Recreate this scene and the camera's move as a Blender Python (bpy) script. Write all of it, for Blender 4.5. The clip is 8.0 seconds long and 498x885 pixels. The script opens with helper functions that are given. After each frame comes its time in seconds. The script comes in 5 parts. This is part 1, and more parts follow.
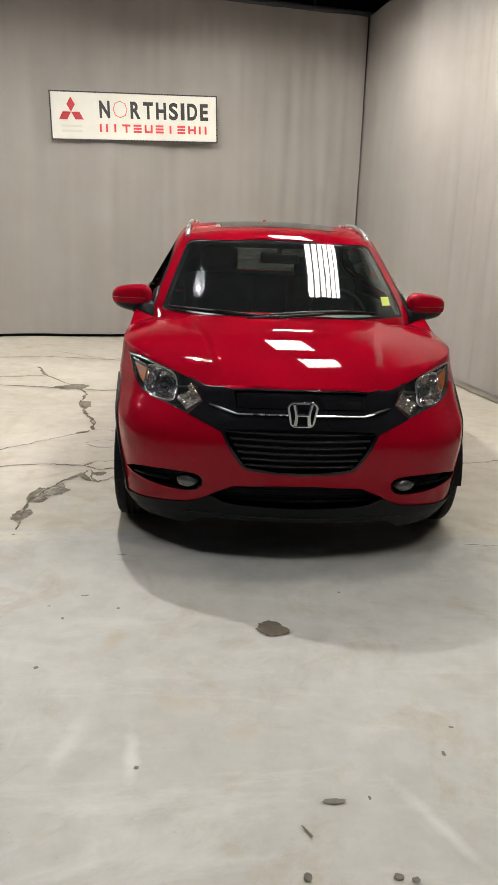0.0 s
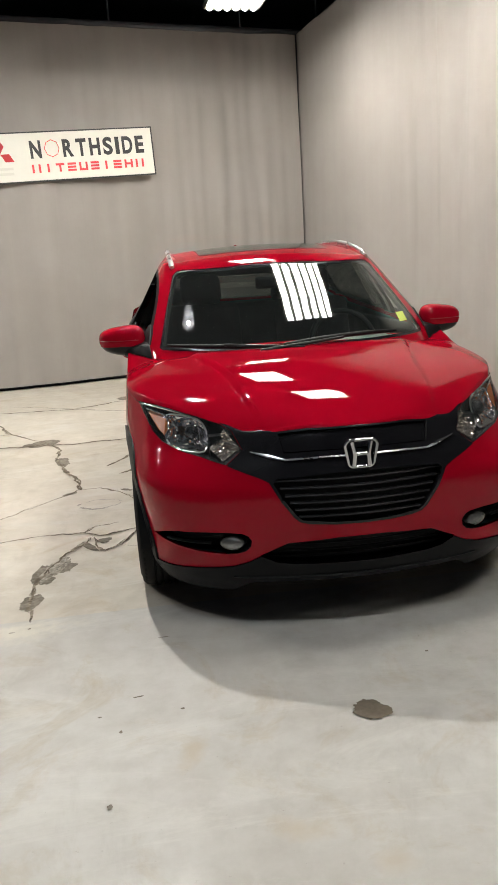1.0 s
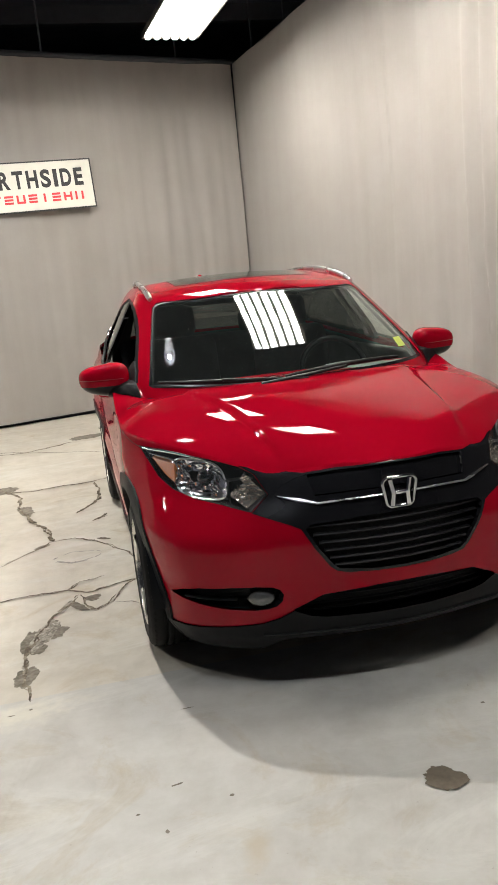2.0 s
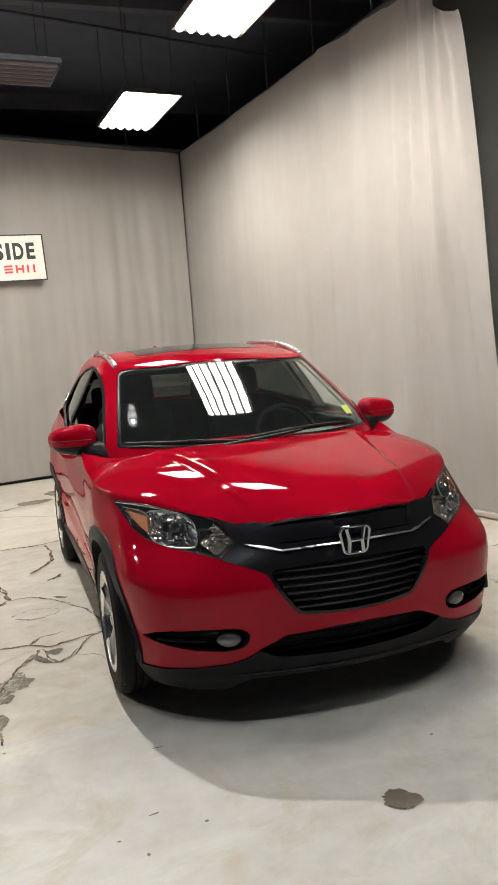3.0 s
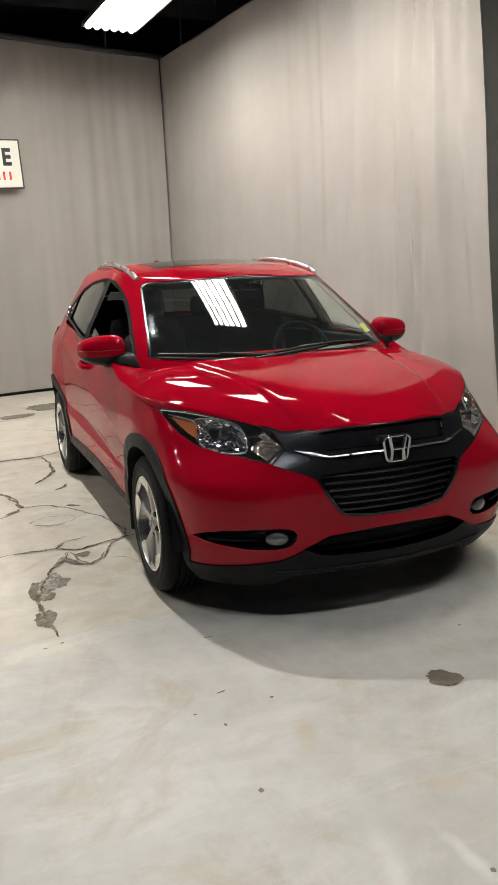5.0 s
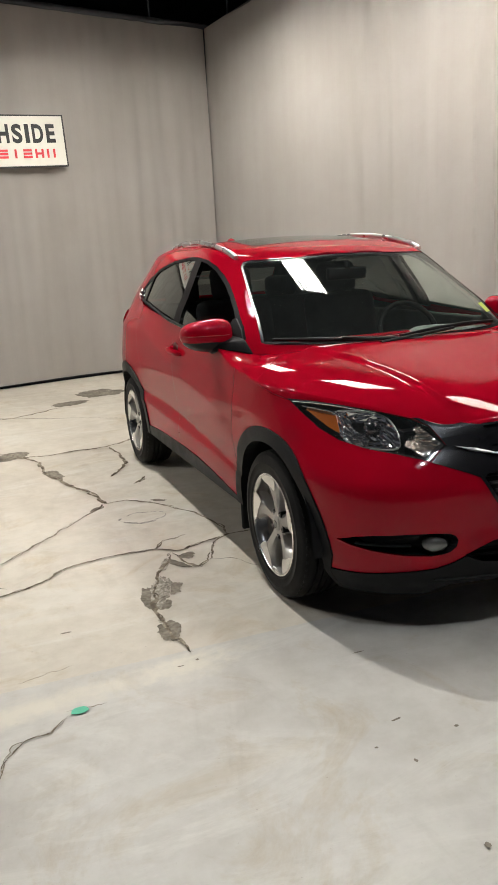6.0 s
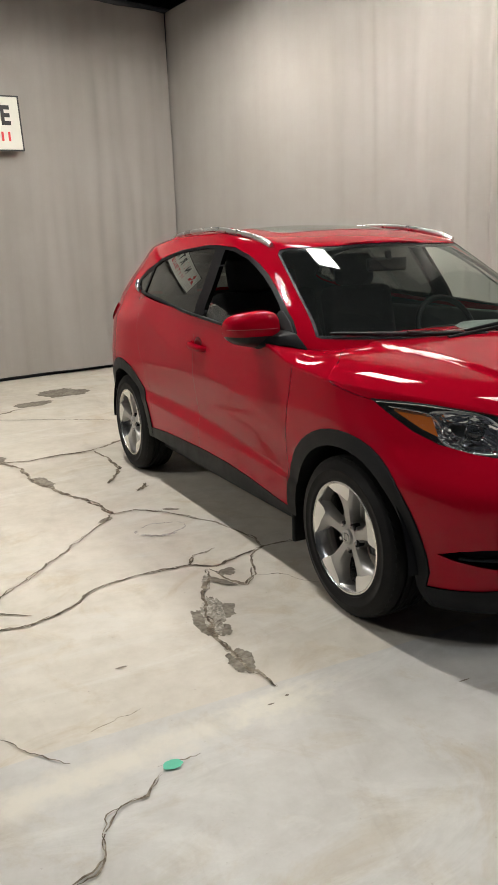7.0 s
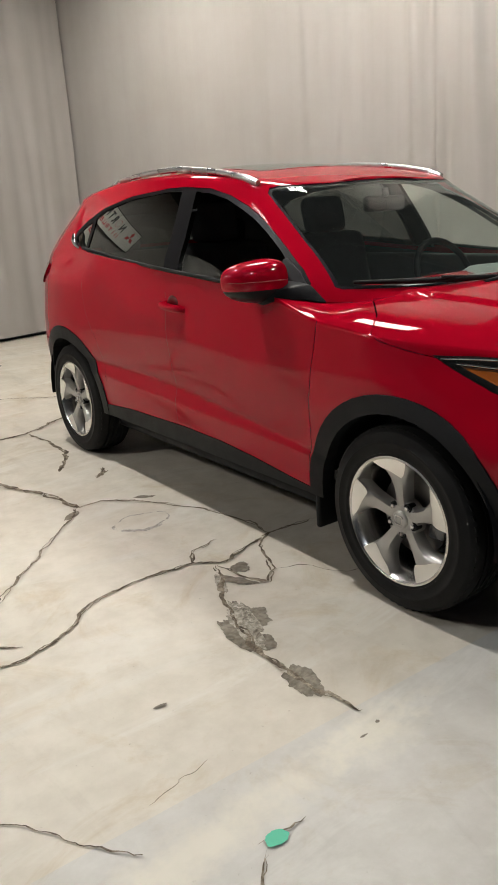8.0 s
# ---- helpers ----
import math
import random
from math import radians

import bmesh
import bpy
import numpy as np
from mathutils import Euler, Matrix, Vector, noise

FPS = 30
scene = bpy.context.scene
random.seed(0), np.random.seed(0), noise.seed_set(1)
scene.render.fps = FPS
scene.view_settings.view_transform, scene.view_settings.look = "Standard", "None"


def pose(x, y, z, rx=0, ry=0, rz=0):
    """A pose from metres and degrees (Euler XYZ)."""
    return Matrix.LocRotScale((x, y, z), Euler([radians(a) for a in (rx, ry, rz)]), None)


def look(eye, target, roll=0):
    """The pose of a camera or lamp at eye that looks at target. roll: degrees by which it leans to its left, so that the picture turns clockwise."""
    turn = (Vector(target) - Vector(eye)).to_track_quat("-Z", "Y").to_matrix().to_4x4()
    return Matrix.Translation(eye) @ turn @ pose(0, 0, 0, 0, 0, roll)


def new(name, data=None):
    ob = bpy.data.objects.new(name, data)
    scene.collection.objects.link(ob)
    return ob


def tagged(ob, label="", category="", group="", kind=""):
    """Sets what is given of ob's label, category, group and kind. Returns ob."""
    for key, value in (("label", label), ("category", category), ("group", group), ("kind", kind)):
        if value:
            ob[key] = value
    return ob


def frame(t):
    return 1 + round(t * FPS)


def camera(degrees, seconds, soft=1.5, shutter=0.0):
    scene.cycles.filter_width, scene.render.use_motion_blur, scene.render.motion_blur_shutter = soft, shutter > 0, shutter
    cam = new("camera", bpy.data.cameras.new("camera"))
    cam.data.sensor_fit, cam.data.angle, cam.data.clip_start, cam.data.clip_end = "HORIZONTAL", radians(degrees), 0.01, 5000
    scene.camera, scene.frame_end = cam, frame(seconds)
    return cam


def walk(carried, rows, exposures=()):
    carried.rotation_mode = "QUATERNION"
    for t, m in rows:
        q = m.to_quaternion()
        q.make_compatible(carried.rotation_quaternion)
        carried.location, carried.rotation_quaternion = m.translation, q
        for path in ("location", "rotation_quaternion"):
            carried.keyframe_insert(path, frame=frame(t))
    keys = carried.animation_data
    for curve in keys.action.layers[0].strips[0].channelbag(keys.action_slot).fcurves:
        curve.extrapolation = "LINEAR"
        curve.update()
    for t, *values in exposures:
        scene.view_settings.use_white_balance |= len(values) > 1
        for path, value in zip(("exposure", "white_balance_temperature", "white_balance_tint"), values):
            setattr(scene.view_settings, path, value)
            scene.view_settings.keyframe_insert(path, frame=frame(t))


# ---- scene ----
cam = camera(35.5, 8.0)
PATH = [
    (0, (-0.383, -4.042, 1.492), (-0.291, -2.114, 0.97), 2.1),
    (0.5, (-0.575, -3.799, 1.494), (-0.241, -1.887, 1.012), -2.3),
    (1, (-0.768, -3.545, 1.466), (-0.526, -1.612, 1.012), -3.5),
    (1.2, (-0.82, -3.422, 1.479), (-0.608, -1.481, 1.048), -5.2),
    (2.3, (-1.146, -3.204, 1.481), (-0.649, -1.297, 1.143), -4.5),
    (2.5, (-1.205, -3.235, 1.487), (-0.68, -1.324, 1.222), -3.8),
    (3, (-1.258, -3.45, 1.467), (-0.648, -1.558, 1.245), -4.1),
    (3.5, (-1.272, -3.552, 1.477), (-0.608, -1.692, 1.157), -5.1),
    (4, (-1.326, -3.602, 1.487), (-0.704, -1.734, 1.136), -4.1),
    (5.3, (-1.807, -3.35, 1.447), (-1.073, -1.544, 1.001), -2.1),
    (5.5, (-1.864, -3.263, 1.444), (-1.161, -1.449, 0.981), -3.1),
    (6, (-2.063, -2.963, 1.465), (-1.383, -1.141, 0.997), -3.1),
    (6.5, (-2.304, -2.665, 1.437), (-1.565, -0.864, 0.977), -1.3),
    (7, (-2.467, -2.408, 1.426), (-1.601, -0.669, 0.95), -2.0),
    (7.5, (-2.558, -2.051, 1.389), (-1.623, -0.366, 0.857), -4.6),
    (8, (-2.637, -1.703, 1.356), (-1.541, -0.132, 0.78), -3.5),
]
walk(cam, [(t, look(eye, target, roll)) for t, eye, target, roll in PATH],
     exposures=[(0, -0.12), (1, -0.05), (2.3, 0.02), (3, 0.06), (4, 0.03), (5.3, -0.10), (6, -0.14), (8, -0.2)])

# ---- light ----
world = bpy.data.worlds.new("world")
world.use_nodes = True
world.node_tree.nodes["Background"].inputs[0].default_value = (0.5, 0.55, 0.65, 1)
world.node_tree.nodes["Background"].inputs[1].default_value = 0.01
scene.world = world
scene.view_settings.exposure = 0.0
LAMP_Z, KEY_Z = 4.2, 4.35
TUBE_GLOW, KEY_GLOW, FRONT_GLOW, SIDE_GLOW = 33.0, 5600.0, 1350.0, 4000.0
KEY, FRONT, SIDE = (-1.45, 2.4), (-1.2, -2.7), (-6.6, 3.0)
LIGHTS = [(0.57, 5.35, True, 5), (0.83, 2.62, True, 5), (1.08, -0.1, True, 5), (1.3, -2.8, True, 5), (-1.0, 4.3, False, 95), (-6.2, 5.0, True, 5)]


# ---- building helpers ----
def lerp(a, b, t):
    return a + (b - a) * t


def spline(knots):
    """A smooth curve through (t, value) knots (monotone cubic)."""
    ks = sorted(knots)
    ts, vs = [k[0] for k in ks], [k[1] for k in ks]
    n = len(ts)
    d = [(vs[i + 1] - vs[i]) / (ts[i + 1] - ts[i]) for i in range(n - 1)]
    m = [d[0]] + [0 if d[i - 1] * d[i] <= 0 else 2 * d[i - 1] * d[i] / (d[i - 1] + d[i]) for i in range(1, n - 1)] + [d[-1]]

    def f(t):
        if t <= ts[0]:
            return vs[0] + m[0] * (t - ts[0]) * 0
        if t >= ts[-1]:
            return vs[-1]
        i = max(k for k in range(n - 1) if ts[k] <= t)
        h = ts[i + 1] - ts[i]
        u = (t - ts[i]) / h
        return (vs[i] * (1 + 2 * u) * (1 - u) ** 2 + m[i] * h * u * (1 - u) ** 2
                + vs[i + 1] * u * u * (3 - 2 * u) + m[i + 1] * h * u * u * (u - 1))
    return f


def empty(name, at=(0, 0, 0)):
    ob = new(name)
    ob.location = at
    ob.empty_display_size = 0.1
    return ob


def part(name, bm, material, parent=None, label="", smooth=True, keep_normals=False):
    """Links a bmesh as one mesh object under a thing or a part."""
    me = bpy.data.meshes.new(name)
    normals = None
    if keep_normals:
        lay = bm.verts.layers.float_vector["n"]
        bm.verts.index_update()
        normals = [tuple(v[lay].normalized()) for v in bm.verts]
    bm.to_mesh(me)
    bm.free()
    me.shade_smooth() if smooth else me.shade_flat()
    if normals:
        me.normals_split_custom_set_from_vertices(normals)
    elif smooth:
        me.set_sharp_from_angle(angle=radians(48))
    for m in (material if isinstance(material, (list, tuple)) else [material]):
        me.materials.append(m)
    ob = new(name, me)
    if parent is not None:
        ob.parent = parent
    if label:
        tagged(ob, label)
    return ob


def add_box(bm, lo, hi, bevel=0.0, m=None):
    """Adds a box between two corners, with rounded edges."""
    g = bmesh.ops.create_cube(bm, size=1)["verts"]
    c = (Vector(lo) + Vector(hi)) / 2
    s = Vector(hi) - Vector(lo)
    for v in g:
        v.co = Vector((v.co.x * s.x, v.co.y * s.y, v.co.z * s.z)) + c
    if bevel:
        es = list({e for v in g for e in v.link_edges})
        r = bmesh.ops.bevel(bm, geom=es, offset=bevel, segments=2, profile=0.5, affect="EDGES")
        g = list({v for f in r["faces"] for v in f.verts} | {v for v in g if v.is_valid})
    if m is not None:
        bmesh.ops.transform(bm, matrix=m, verts=g)
    return g


def box(lo, hi, bevel=0.0, m=None):
    bm = bmesh.new()
    add_box(bm, lo, hi, bevel, m)
    return bm


def add_tube(bm, pts, r, sides=10, closed=False, flat=1.0, up=(0, 0, 1)):
    """Adds a round bar along points; flat squeezes it along up."""
    pts = [Vector(p) for p in pts]
    if 3 < len(pts) < 12 and not closed:
        fine, radii = [], []
        rs = list(r) if isinstance(r, (list, tuple)) else [r] * len(pts)
        for i in range(len(pts) - 1):
            p0, p1, p2, p3 = pts[max(0, i - 1)], pts[i], pts[i + 1], pts[min(len(pts) - 1, i + 2)]
            for k in range(4):
                t = k / 4
                fine.append(0.5 * (2 * p1 + (p2 - p0) * t + (2 * p0 - 5 * p1 + 4 * p2 - p3) * t * t + (3 * p1 - p0 - 3 * p2 + p3) * t ** 3))
                radii.append(lerp(rs[i], rs[i + 1], t))
        pts, r = fine + [pts[-1]], radii + [rs[-1]]
    rings = []
    n = len(pts)
    for i, p in enumerate(pts):
        a = pts[(i - 1) % n] if closed or i else pts[0]
        b = pts[(i + 1) % n] if closed or i < n - 1 else pts[-1]
        d = (b - a).normalized()
        side = d.cross(Vector(up))
        side = side.normalized() if side.length > 1e-4 else d.orthogonal().normalized()
        w = side.cross(d).normalized()
        rr = r[i] if isinstance(r, (list, tuple)) else r
        rings.append([bm.verts.new(p + float(rr) * (side * math.cos(k * math.tau / sides) + w * flat * math.sin(k * math.tau / sides))) for k in range(sides)])
    for i in range(n if closed else n - 1):
        ra, rb = rings[i], rings[(i + 1) % n]
        for k in range(sides):
            bm.faces.new((ra[k], ra[(k + 1) % sides], rb[(k + 1) % sides], rb[k]))
    if not closed:
        bm.faces.new(rings[0][::-1])
        bm.faces.new(rings[-1])
    return [v for ring in rings for v in ring]


def tube(pts, r, sides=10, closed=False, flat=1.0, up=(0, 0, 1)):
    bm = bmesh.new()
    add_tube(bm, pts, r, sides, closed, flat, up)
    return bm


def add_lathe(bm, prof, axis="x", at=(0, 0, 0), sides=48):
    """Adds a turned body: prof holds (along, radius)."""
    rings = []
    for a, r in prof:
        ring = []
        for k in range(sides):
            t = k * math.tau / sides
            c, s = r * math.cos(t), r * math.sin(t)
            p = {"x": (a, c, s), "y": (c, a, s), "z": (c, s, a)}[axis]
            ring.append(bm.verts.new(Vector(p) + Vector(at)))
        rings.append(ring)
    for ra, rb in zip(rings, rings[1:]):
        for k in range(sides):
            bm.faces.new((ra[k], ra[(k + 1) % sides], rb[(k + 1) % sides], rb[k]))
    bmesh.ops.recalc_face_normals(bm, faces=bm.faces)


def grid(rows, closed=False):
    """A bmesh from rows of points."""
    bm = bmesh.new()
    vs = [[bm.verts.new(p) for p in row] for row in rows]
    for a, b in zip(vs, vs[1:]):
        for k in range(len(a) - 1):
            bm.faces.new((a[k], a[k + 1], b[k + 1], b[k]))
    return bm


def smooth(a, b, t):
    """0 at a, 1 at b, easing between."""
    k = min(1, max(0, (t - a) / (b - a)))
    return k * k * (3 - 2 * k)


# ---- materials ----
def material(name, color=(0.5, 0.5, 0.5), rough=0.5, metal=0.0, coat=0.0, spec=0.5):
    m = bpy.data.materials.new(name)
    m.use_nodes = True
    b = m.node_tree.nodes["Principled BSDF"]
    b.inputs["Base Color"].default_value = (*color, 1)
    b.inputs["Roughness"].default_value = rough
    b.inputs["Metallic"].default_value = metal
    b.inputs["Coat Weight"].default_value = coat
    b.inputs["Coat Roughness"].default_value = 0.02
    b.inputs["Specular IOR Level"].default_value = spec
    return m


def emitter(name, color, strength):
    m = material(name, color)
    b = m.node_tree.nodes["Principled BSDF"]
    b.inputs["Emission Color"].default_value = (*color, 1)
    b.inputs["Emission Strength"].default_value = strength
    return m


def nodes_of(m):
    t = m.node_tree
    return t, t.nodes["Principled BSDF"]


def noise_node(t, scale, detail=4.0, rough=0.55, stretch=None, distortion=0.0):
    co = t.nodes.new("ShaderNodeTexCoord")
    n = t.nodes.new("ShaderNodeTexNoise")
    n.inputs["Scale"].default_value = scale
    n.inputs["Detail"].default_value = detail
    n.inputs["Roughness"].default_value = rough
    n.inputs["Distortion"].default_value = distortion
    if stretch:
        mp = t.nodes.new("ShaderNodeMapping")
        mp.inputs["Scale"].default_value = stretch
        t.links.new(co.outputs["Object"], mp.inputs["Vector"])
        t.links.new(mp.outputs["Vector"], n.inputs["Vector"])
    else:
        t.links.new(co.outputs["Object"], n.inputs["Vector"])
    return n.outputs["Fac"]


def ramp(t, fac, stops):
    r = t.nodes.new("ShaderNodeValToRGB")
    while len(r.color_ramp.elements) < len(stops):
        r.color_ramp.elements.new(0.5)
    for e, (p, c) in zip(r.color_ramp.elements, stops):
        e.position = p
        e.color = (*c, 1) if len(c) == 3 else c
    t.links.new(fac, r.inputs["Fac"])
    return r.outputs["Color"]


def blend(t, fac, a, b, mode="MIX"):
    m = t.nodes.new("ShaderNodeMix")
    m.data_type, m.blend_type = "RGBA", mode
    for socket, value in ((m.inputs[0], fac), (m.inputs[6], a), (m.inputs[7], b)):
        if isinstance(value, (int, float)):
            socket.default_value = value
        elif isinstance(value, tuple):
            socket.default_value = (*value, 1)
        else:
            t.links.new(value, socket)
    return m.outputs[2]


def bump(m, fac, strength=0.2, distance=0.01):
    t, b = nodes_of(m)
    n = t.nodes.new("ShaderNodeBump")
    n.inputs["Strength"].default_value = strength
    n.inputs["Distance"].default_value = distance
    t.links.new(fac, n.inputs["Height"])
    t.links.new(n.outputs["Normal"], b.inputs["Normal"])


def speckled(name, color, rough, amount=0.25, scale=40, metal=0.0, relief=0.1, coat=0.0):
    """A plain colour broken up at two scales, with a little relief."""
    m = material(name, color, rough, metal, coat, 0.5 if max(color) > 0.05 else 0.15)
    t, b = nodes_of(m)
    dark = tuple(c * (1 - amount) for c in color)
    light = tuple(min(1, c * (1 + amount)) for c in color)
    big = ramp(t, noise_node(t, scale / 12, 3), [(0.3, dark), (0.7, light)])
    t.links.new(blend(t, 0.4, big, ramp(t, noise_node(t, scale, 5), [(0.3, dark), (0.7, light)])), b.inputs["Base Color"])
    t.links.new(ramp(t, noise_node(t, scale / 5, 4), [(0.3, (rough * 0.85,) * 3), (0.7, (min(1, rough * 1.15),) * 3)]), b.inputs["Roughness"])
    if relief:
        bump(m, noise_node(t, scale * 4, 3), relief, 0.002)
    return m


def paint(name, color):
    """Deep solid paint under a clear coat, with a faint ripple and dust."""
    m = material(name, color, 0.5, 0.0, 0.68, 0.0)
    t, b = nodes_of(m)
    b.inputs["Coat IOR"].default_value = 1.40
    fac = noise_node(t, 2.2, 4)
    t.links.new(ramp(t, fac, [(0.3, tuple(c * 0.94 for c in color)), (0.7, tuple(c * 1.05 for c in color))]), b.inputs["Base Color"])
    t.links.new(ramp(t, noise_node(t, 9, 5), [(0.35, (0.006,) * 3), (0.75, (0.03,) * 3)]), b.inputs["Coat Roughness"])
    n = t.nodes.new("ShaderNodeBump")
    n.inputs["Strength"].default_value, n.inputs["Distance"].default_value = 0.03, 0.004
    t.links.new(noise_node(t, 5, 2), n.inputs["Height"])
    t.links.new(n.outputs["Normal"], b.inputs["Coat Normal"])
    return m


def pane(name, tint, face=0.045, haze=0.0, edge=1.0):
    """Thin glass: tinted and clear, with a mirror gloss that grows at grazing angles."""
    m = bpy.data.materials.new(name)
    m.use_nodes = True
    t = m.node_tree
    t.nodes.remove(t.nodes["Principled BSDF"])
    tr, gl, lw, mx = (t.nodes.new(k) for k in ("ShaderNodeBsdfTransparent", "ShaderNodeBsdfGlossy", "ShaderNodeLayerWeight", "ShaderNodeMixShader"))
    lw.inputs["Blend"].default_value = 0.5
    power, scale = t.nodes.new("ShaderNodeMath"), t.nodes.new("ShaderNodeMapRange")
    power.operation, power.inputs[1].default_value = "POWER", 5.0
    scale.inputs["To Min"].default_value, scale.inputs["To Max"].default_value = face * 1.8, edge
    t.links.new(lw.outputs["Facing"], power.inputs[0])
    t.links.new(power.outputs[0], scale.inputs["Value"])
    tr.inputs["Color"].default_value = (*tint, 1)
    gl.inputs["Roughness"].default_value = 0.012
    gl.inputs["Color"].default_value = (0.95, 1, 0.98, 1)
    t.links.new(scale.outputs[0], mx.inputs[0])
    t.links.new(tr.outputs[0], mx.inputs[1])
    t.links.new(gl.outputs[0], mx.inputs[2])
    # pale green diffuse share, painted in for the veil of reflections on glass
    film, over = t.nodes.new("ShaderNodeBsdfDiffuse"), t.nodes.new("ShaderNodeMixShader")
    film.inputs["Color"].default_value = (0.70, 0.80, 0.76, 1)
    t.links.new(ramp(t, noise_node(t, 3.0, 5), [(0.3, (haze * 0.75,) * 3), (0.7, (haze * 1.25,) * 3)]), over.inputs[0])
    t.links.new(mx.outputs[0], over.inputs[1])
    t.links.new(film.outputs[0], over.inputs[2])
    t.links.new(over.outputs[0], t.nodes["Material Output"].inputs["Surface"])
    return m


def ragged(m, scale, low, high, peak=1.0, detail=8.0):
    """Breaks a thin film on the floor into patches with worn edges."""
    t = m.node_tree
    b = t.nodes["Principled BSDF"]
    clear, mx = t.nodes.new("ShaderNodeBsdfTransparent"), t.nodes.new("ShaderNodeMixShader")
    t.links.new(ramp(t, noise_node(t, scale, detail, 0.65, distortion=0.6), [(low, (0, 0, 0)), (high, (peak,) * 3)]), mx.inputs[0])
    t.links.new(clear.outputs[0], mx.inputs[1])
    t.links.new(b.outputs[0], mx.inputs[2])
    t.links.new(mx.outputs[0], t.nodes["Material Output"].inputs["Surface"])
    return m


def spot(t, x, y, rx, ry, turn):
    """A soft mask round one place of the floor, its rim broken by noise."""
    co, mp, ln = t.nodes.new("ShaderNodeTexCoord"), t.nodes.new("ShaderNodeMapping"), t.nodes.new("ShaderNodeVectorMath")
    mp.vector_type = "TEXTURE"
    mp.inputs["Location"].default_value = (x, y, 0)
    mp.inputs["Rotation"].default_value = (0, 0, radians(turn))
    mp.inputs["Scale"].default_value = (rx, ry, 1)
    ln.operation = "LENGTH"
    t.links.new(co.outputs["Object"], mp.inputs["Vector"])
    t.links.new(mp.outputs["Vector"], ln.inputs[0])
    add = t.nodes.new("ShaderNodeMath")
    add.operation = "ADD"
    wob = t.nodes.new("ShaderNodeMath")
    wob.operation, wob.inputs[1].default_value = "MULTIPLY", 1.5
    t.links.new(noise_node(t, 14, 6, 0.65), wob.inputs[0])
    t.links.new(ln.outputs["Value"], add.inputs[0])
    t.links.new(wob.outputs[0], add.inputs[1])
    half = t.nodes.new("ShaderNodeMath")
    half.operation, half.inputs[1].default_value = "MULTIPLY", 0.5
    t.links.new(add.outputs[0], half.inputs[0])
    return ramp(t, half.outputs[0], [(0.45, (1, 1, 1)), (0.85, (0, 0, 0))])


def concrete(name, dull, mid, pale, marks=()):
    m = material(name, mid, 0.5)
    t, b = nodes_of(m)
    base = ramp(t, noise_node(t, 0.55, 4, 0.6), [(0.3, dull), (0.52, mid), (0.72, pale)])
    fine = ramp(t, noise_node(t, 9, 8, 0.65), [(0.3, (0.84, 0.83, 0.81)), (0.62, (1, 1, 1))])
    c = blend(t, 0.8, base, fine, "MULTIPLY")
    stains = ramp(t, noise_node(t, 2.2, 7, 0.72, distortion=1.0), [(0.54, (1, 1, 1)), (0.70, (0.82, 0.73, 0.58))])
    c = blend(t, 0.7, c, stains, "MULTIPLY")
    scuffs = ramp(t, noise_node(t, 1.5, 7, 0.75, (0.5, 1.6, 1.0), 1.2), [(0.52, (0, 0, 0)), (0.68, (0.55, 0.55, 0.55))])
    c = blend(t, scuffs, c, (0.70, 0.685, 0.63))
    smears = ramp(t, noise_node(t, 0.9, 6, 0.7, (2.2, 0.7, 1.0), 1.5), [(0.56, (1, 1, 1)), (0.72, (0.82, 0.81, 0.80))])
    c = blend(t, 0.6, c, smears, "MULTIPLY")
    dirt = ramp(t, noise_node(t, 60, 3, 0.5), [(0.20, (0.55, 0.52, 0.47)), (0.30, (1, 1, 1))])
    c = blend(t, 0.6, c, dirt, "MULTIPLY")
    for x, y, rx, ry, turn, tint, amount in marks:
        weak = t.nodes.new("ShaderNodeMath")
        weak.operation, weak.inputs[1].default_value = "MULTIPLY", amount
        t.links.new(spot(t, x, y, rx, ry, turn), weak.inputs[0])
        c = blend(t, weak.outputs[0], c, tint)
    t.links.new(c, b.inputs["Base Color"])
    t.links.new(ramp(t, noise_node(t, 3.5, 5), [(0.3, (0.42,) * 3), (0.7, (0.68,) * 3)]), b.inputs["Roughness"])
    bump(m, noise_node(t, 26, 8, 0.6), 0.10, 0.004)
    return m


def crumble(name, dark, mid, pale, scale):
    """Broken concrete and dirt: dark pits, brown grime and pale crumbs."""
    m = material(name, mid, 0.9)
    t, b = nodes_of(m)
    big = noise_node(t, scale * 0.35, 6, 0.7, distortion=1.2)
    c = ramp(t, big, [(0.34, dark), (0.47, mid), (0.60, pale)])
    fine = ramp(t, noise_node(t, scale * 3, 4, 0.6), [(0.35, (0.55, 0.53, 0.50)), (0.6, (1.1, 1.1, 1.1))])
    t.links.new(blend(t, 0.8, c, fine, "MULTIPLY"), b.inputs["Base Color"])
    bump(m, noise_node(t, scale * 2, 5), 0.4, 0.004)
    return m


